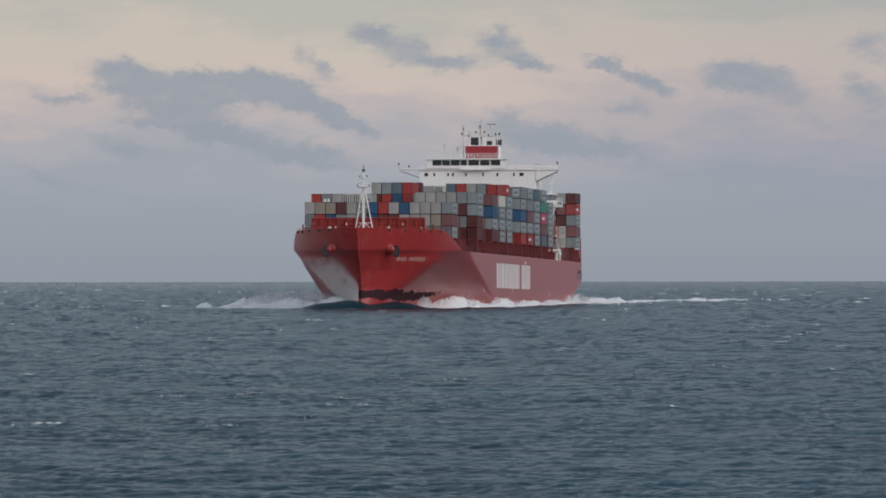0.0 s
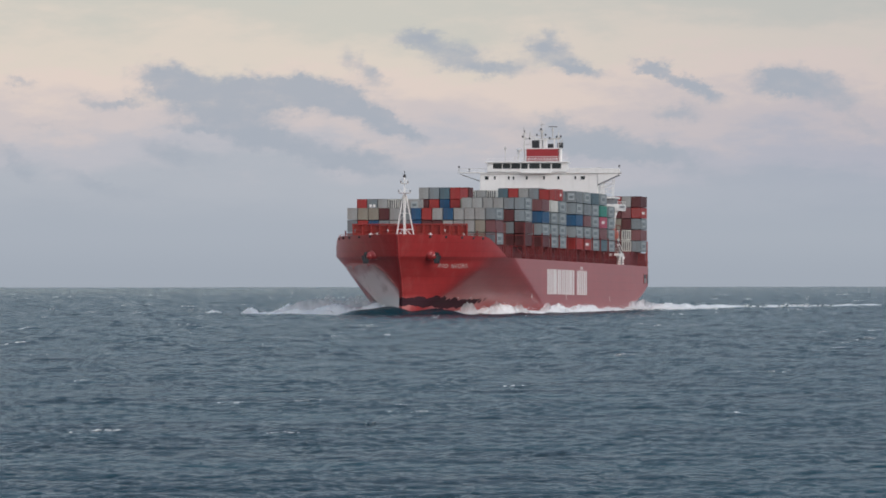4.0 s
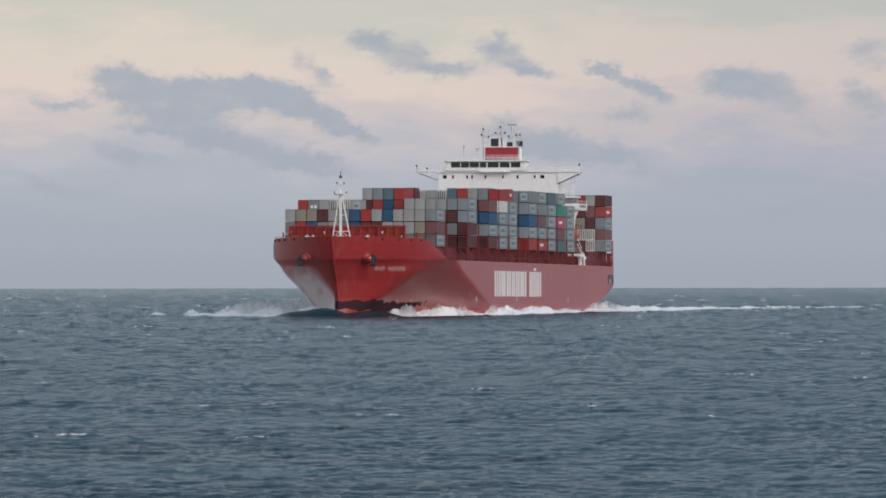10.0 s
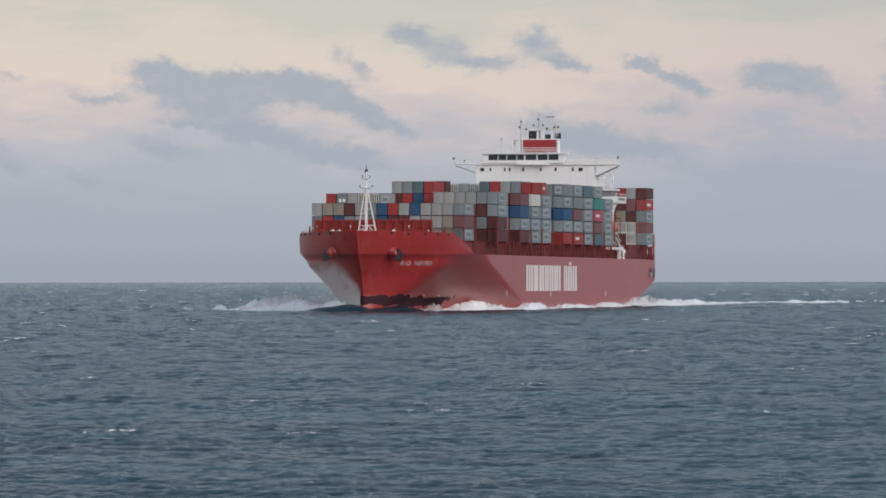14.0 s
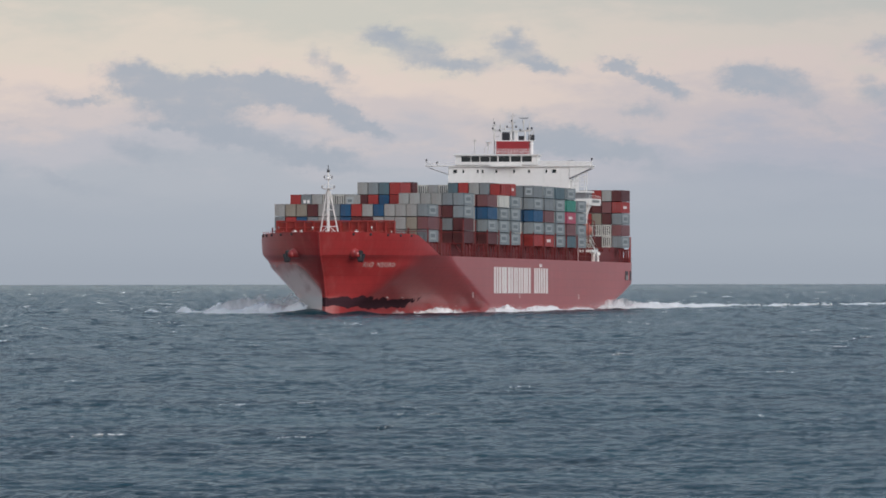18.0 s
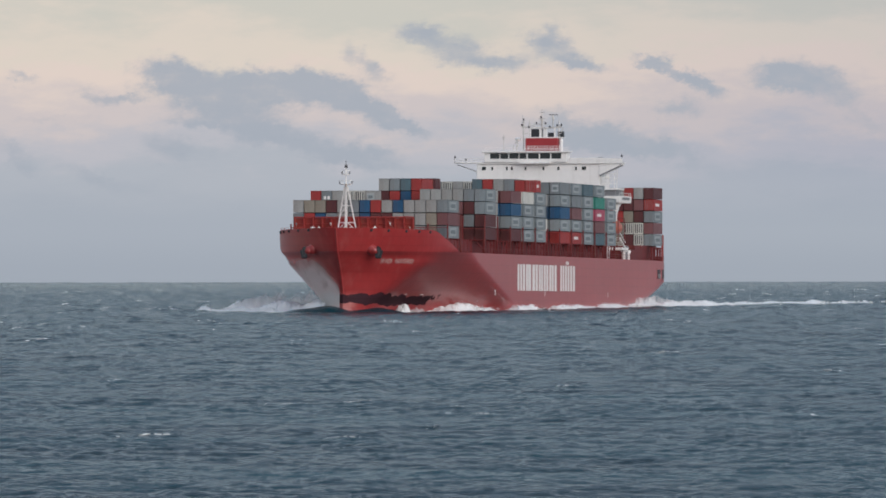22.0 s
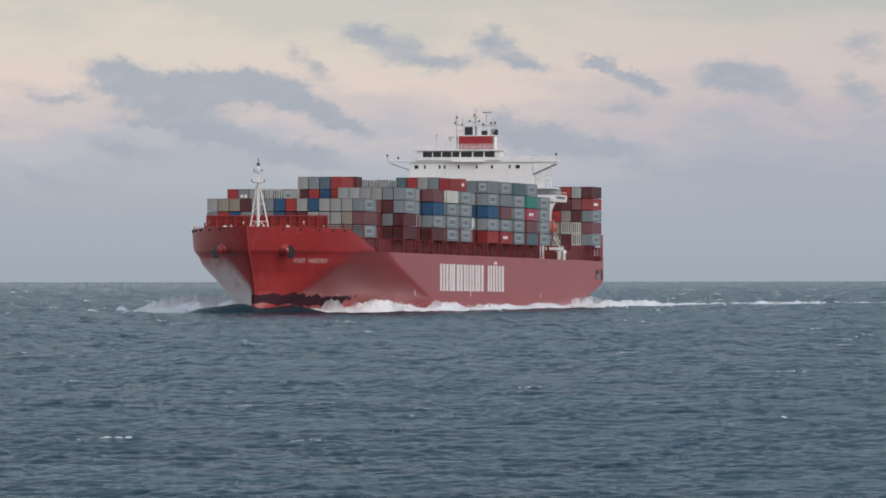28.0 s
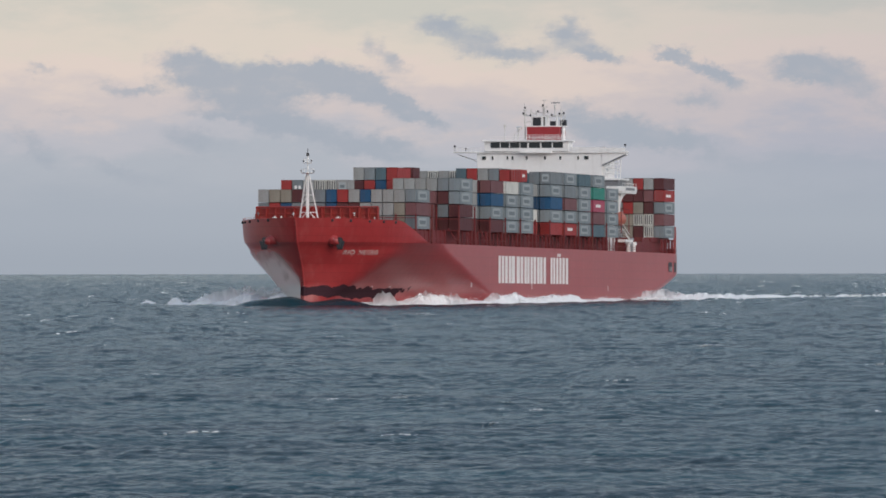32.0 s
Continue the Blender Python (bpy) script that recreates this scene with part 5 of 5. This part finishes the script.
def build_seabird():
    """A shearwater on stiff wings that skims the waves, banked steeply."""
    bird = tagged(new("seabird"), "small dark seabird with pale belly skimming the waves", "bird")
    dark = material("dark_plumage", (0.02, 0.02, 0.022), 0.8, vary=0.3, scale=20.0)
    pale = material("pale_plumage", (0.62, 0.62, 0.62), 0.8, vary=0.1, scale=20.0)

    def tube(rows, sides=10):
        bm = bmesh.new()
        rings = []
        for y, z, w, h2 in rows:
            rings.append([bm.verts.new((w * math.cos(6.2832 * k / sides), y, z + h2 * math.sin(6.2832 * k / sides))) for k in range(sides)])
        for a, b in zip(rings[:-1], rings[1:]):
            for k in range(sides):
                bm.faces.new((a[k], a[(k + 1) % sides], b[(k + 1) % sides], b[k]))
        bm.faces.new(rings[0][::-1]), bm.faces.new(rings[-1])
        return bm
    part("body", tube(((-0.26, 0.0, 0.015, 0.015), (-0.2, 0.01, 0.045, 0.045), (-0.1, 0.0, 0.075, 0.075), (0.05, 0.0, 0.07, 0.065), (0.2, 0.0, 0.04, 0.035), (0.3, 0.0, 0.03, 0.012))), pale, bird, "pale rounded body", smooth=True)
    part("head", tube(((-0.36, 0.0, 0.02, 0.02), (-0.32, 0.01, 0.045, 0.045), (-0.26, 0.01, 0.04, 0.04))), pale, bird, "pale head", smooth=True)
    part("bill", tube(((-0.42, -0.01, 0.006, 0.006), (-0.36, 0.0, 0.014, 0.014)), 6), dark, bird)
    part("tail", boxes((-0.05, 0.05, 0.28, 0.42, -0.008, 0.008)), dark, bird)
    for side in (1, -1):
        v, f = [], []
        for x, lead, trail, z in ((0.05, -0.16, 0.08, 0.02), (0.25, -0.2, 0.02, 0.05), (0.45, -0.12, 0.05, 0.05), (0.62, 0.02, 0.12, 0.0), (0.7, 0.12, 0.16, -0.03)):
            v += [(side * x, lead, z - 0.006), (side * x, trail, z - 0.004), (side * x, trail, z + 0.004), (side * x, lead, z + 0.014)]
        for k in range(4):
            o = 4 * k
            for a in range(4):
                q = [o + a, o + (a + 1) % 4, o + 4 + (a + 1) % 4, o + 4 + a]
                f.append(q if side < 0 else q[::-1])
        f += [[0, 1, 2, 3], [19, 18, 17, 16]]
        mesh_object("wing", [Vector(q) * 0.8 for q in v], f, dark, bird, "long narrow wing", smooth=False)
    return bird


seabird = build_seabird()


def motions():
    ship_rows = [
    (0.0, sail(-18.53, 2229.48, 7.090, 0.621)), (0.5, sail(-18.68, 2225.16, 7.254, 0.609)), (1.0, sail(-18.85, 2220.94, 7.412, 0.590)),
    (1.5, sail(-19.01, 2216.79, 7.565, 0.565)), (2.0, sail(-19.19, 2212.73, 7.712, 0.558)), (2.5, sail(-19.37, 2208.74, 7.855, 0.551)),
    (3.0, sail(-19.56, 2204.83, 7.992, 0.537)), (3.5, sail(-19.76, 2200.99, 8.125, 0.500)), (5.5, sail(-20.61, 2186.32, 8.613, 0.422)),
    (6.0, sail(-20.84, 2182.81, 8.724, 0.388)), (6.5, sail(-21.08, 2179.36, 8.832, 0.386)), (7.0, sail(-21.32, 2175.97, 8.936, 0.378)),
    (7.5, sail(-21.57, 2172.62, 9.037, 0.364)), (8.0, sail(-21.83, 2169.33, 9.134, 0.353)), (8.5, sail(-22.10, 2166.09, 9.228, 0.346)),
    (9.0, sail(-22.37, 2162.90, 9.320, 0.342)), (9.5, sail(-22.65, 2159.74, 9.408, 0.348)), (10.0, sail(-22.94, 2156.63, 9.493, 0.348)),
    (10.5, sail(-23.23, 2153.56, 9.576, 0.335)), (11.0, sail(-23.53, 2150.53, 9.657, 0.323)), (11.5, sail(-23.84, 2147.53, 9.735, 0.296)),
    (12.0, sail(-24.15, 2144.56, 9.812, 0.308)), (12.5, sail(-24.48, 2141.62, 9.886, 0.296)), (13.0, sail(-24.80, 2138.70, 9.958, 0.287)),
    (13.5, sail(-25.14, 2135.81, 10.029, 0.288)), (15.5, sail(-26.56, 2124.45, 10.299, 0.293)), (16.0, sail(-26.94, 2121.64, 10.364, 0.292)),
    (16.5, sail(-27.32, 2118.85, 10.428, 0.324)), (17.0, sail(-27.71, 2116.06, 10.492, 0.316)), (17.5, sail(-28.11, 2113.28, 10.555, 0.351)),
    (18.0, sail(-28.51, 2110.50, 10.618, 0.369)), (18.5, sail(-28.92, 2107.71, 10.681, 0.374)), (19.0, sail(-29.34, 2104.93, 10.744, 0.393)),
    (19.5, sail(-29.77, 2102.14, 10.807, 0.419)), (20.0, sail(-30.21, 2099.34, 10.871, 0.418)), (20.5, sail(-30.65, 2096.54, 10.935, 0.442)),
    (21.0, sail(-31.10, 2093.72, 10.999, 0.456)), (21.5, sail(-31.56, 2090.89, 11.065, 0.454)), (22.0, sail(-32.03, 2088.03, 11.131, 0.459)),
    (22.5, sail(-32.50, 2085.16, 11.199, 0.466)), (23.0, sail(-32.98, 2082.27, 11.268, 0.461)), (23.5, sail(-33.48, 2079.35, 11.338, 0.463)),
    (24.0, sail(-33.97, 2076.41, 11.410, 0.473)), (24.5, sail(-34.48, 2073.43, 11.483, 0.463)), (25.0, sail(-35.00, 2070.43, 11.559, 0.460)),
    (25.5, sail(-35.52, 2067.39, 11.636, 0.474)), (27.5, sail(-37.69, 2054.84, 11.970, 0.479)), (28.0, sail(-38.25, 2051.59, 12.060, 0.493)),
    (28.5, sail(-38.83, 2048.29, 12.153, 0.496)), (29.0, sail(-39.41, 2044.94, 12.249, 0.512)), (29.5, sail(-40.00, 2041.54, 12.349, 0.525)),
    (30.0, sail(-40.59, 2038.08, 12.452, 0.514)), (30.5, sail(-41.20, 2034.56, 12.558, 0.519)), (31.0, sail(-41.81, 2030.98, 12.668, 0.528)),
    (31.5, sail(-42.44, 2027.34, 12.783, 0.527)), (32.0, sail(-43.07, 2023.63, 12.901, 0.527))]
    walk(ship, ship_rows)
    for box, place in cargo:   # the cargo rides on the ship
        walk(box, [(t, m @ place) for t, m in ship_rows])
    flat_rows = []
    for t, m in ship_rows:
        way = m.to_euler().z
        stem_at = m @ Vector((0, 0, 0))
        flat_rows.append((t, Matrix.Translation((stem_at.x, stem_at.y, 0)) @ Matrix.Rotation(way, 4, "Z")))
    walk(bow_wave, flat_rows)
    # the foam along the side heaves with the swell, and single bursts of spray rise and fall
    def lull(t):   # the bow wave is low while the bow rises
        return float(np.interp(t, (0, 12, 16, 22, 24.5, 28, 32), (0.0, 0.1, 1.0, 0.9, 0.25, 0.0, 0.0)))
    for k, piece in enumerate(foam_pieces):
        drop = max(0.2, 1.15 - 0.16 * k) if k < 7 else 0.0
        walk(piece, [(0.5 * n, pose(0, 0, 0.2 * math.sin(0.9 * 0.5 * n + 1.3 * k) + 0.08 * math.sin(2.3 * 0.5 * n + k) - drop * lull(0.5 * n))) for n in range(65)])
    for k, piece in enumerate(veils):
        walk(piece, [(1.0 * n, pose(0, 0, -(2.2 - 0.8 * k) * lull(n))) for n in range(33)])
    for k, piece in enumerate(swells):
        walk(piece, [(0.5 * n, pose(0, 0, 0.1 * math.sin(0.45 * n + k) - (0.75 if k < 2 else 0.0) * lull(0.5 * n))) for n in range(65)])
    for piece, peak, s, high in splashes:
        rows = []
        for n in range(161):
            t = 0.2 * n
            u = (t - peak) / 1.3
            rows.append((t, pose(0, 0.9 * (t - peak) * (abs(u) < 1.6) if abs(u) < 1.6 else 0, -high * min(1.0, u * u))))
        walk(piece, rows)
    # the bird glides from side to side over the near water, tilting as it goes
    way = ((6.4, -30.29, 4.16), (6.6, -28.89, 3.23), (6.8, -27.25, 2.51), (7.0, -25.46, 1.99), (7.2, -23.52, 1.55), (7.4, -21.39, 1.46), (7.6, -19.02, 1.46), (8.0, -14.29, 1.42), (8.6, -7.14, 1.38), (9.0, -2.14, 1.35), (9.4, 2.9, 1.44), (10.0, 10.46, 1.57), (10.4, 15.4, 1.52), (11.0, 22.66, 1.53))
    flight = [(0.0, -85.0, 9.0), *way, (32.0, 285.0, 1.4)]
    flight = [(t, pose(x, 690.0, z, 0, 0, 78) @ pose(0, 0, 0, 0, 30 + 22 * math.sin(4.1 * t), 0)) for t, x, z in flight]
    walk(seabird, flight)
    walk(sea, [(0.0, pose(-4, 40, 0)), (32.0, pose(4, -24, 0))])


motions()
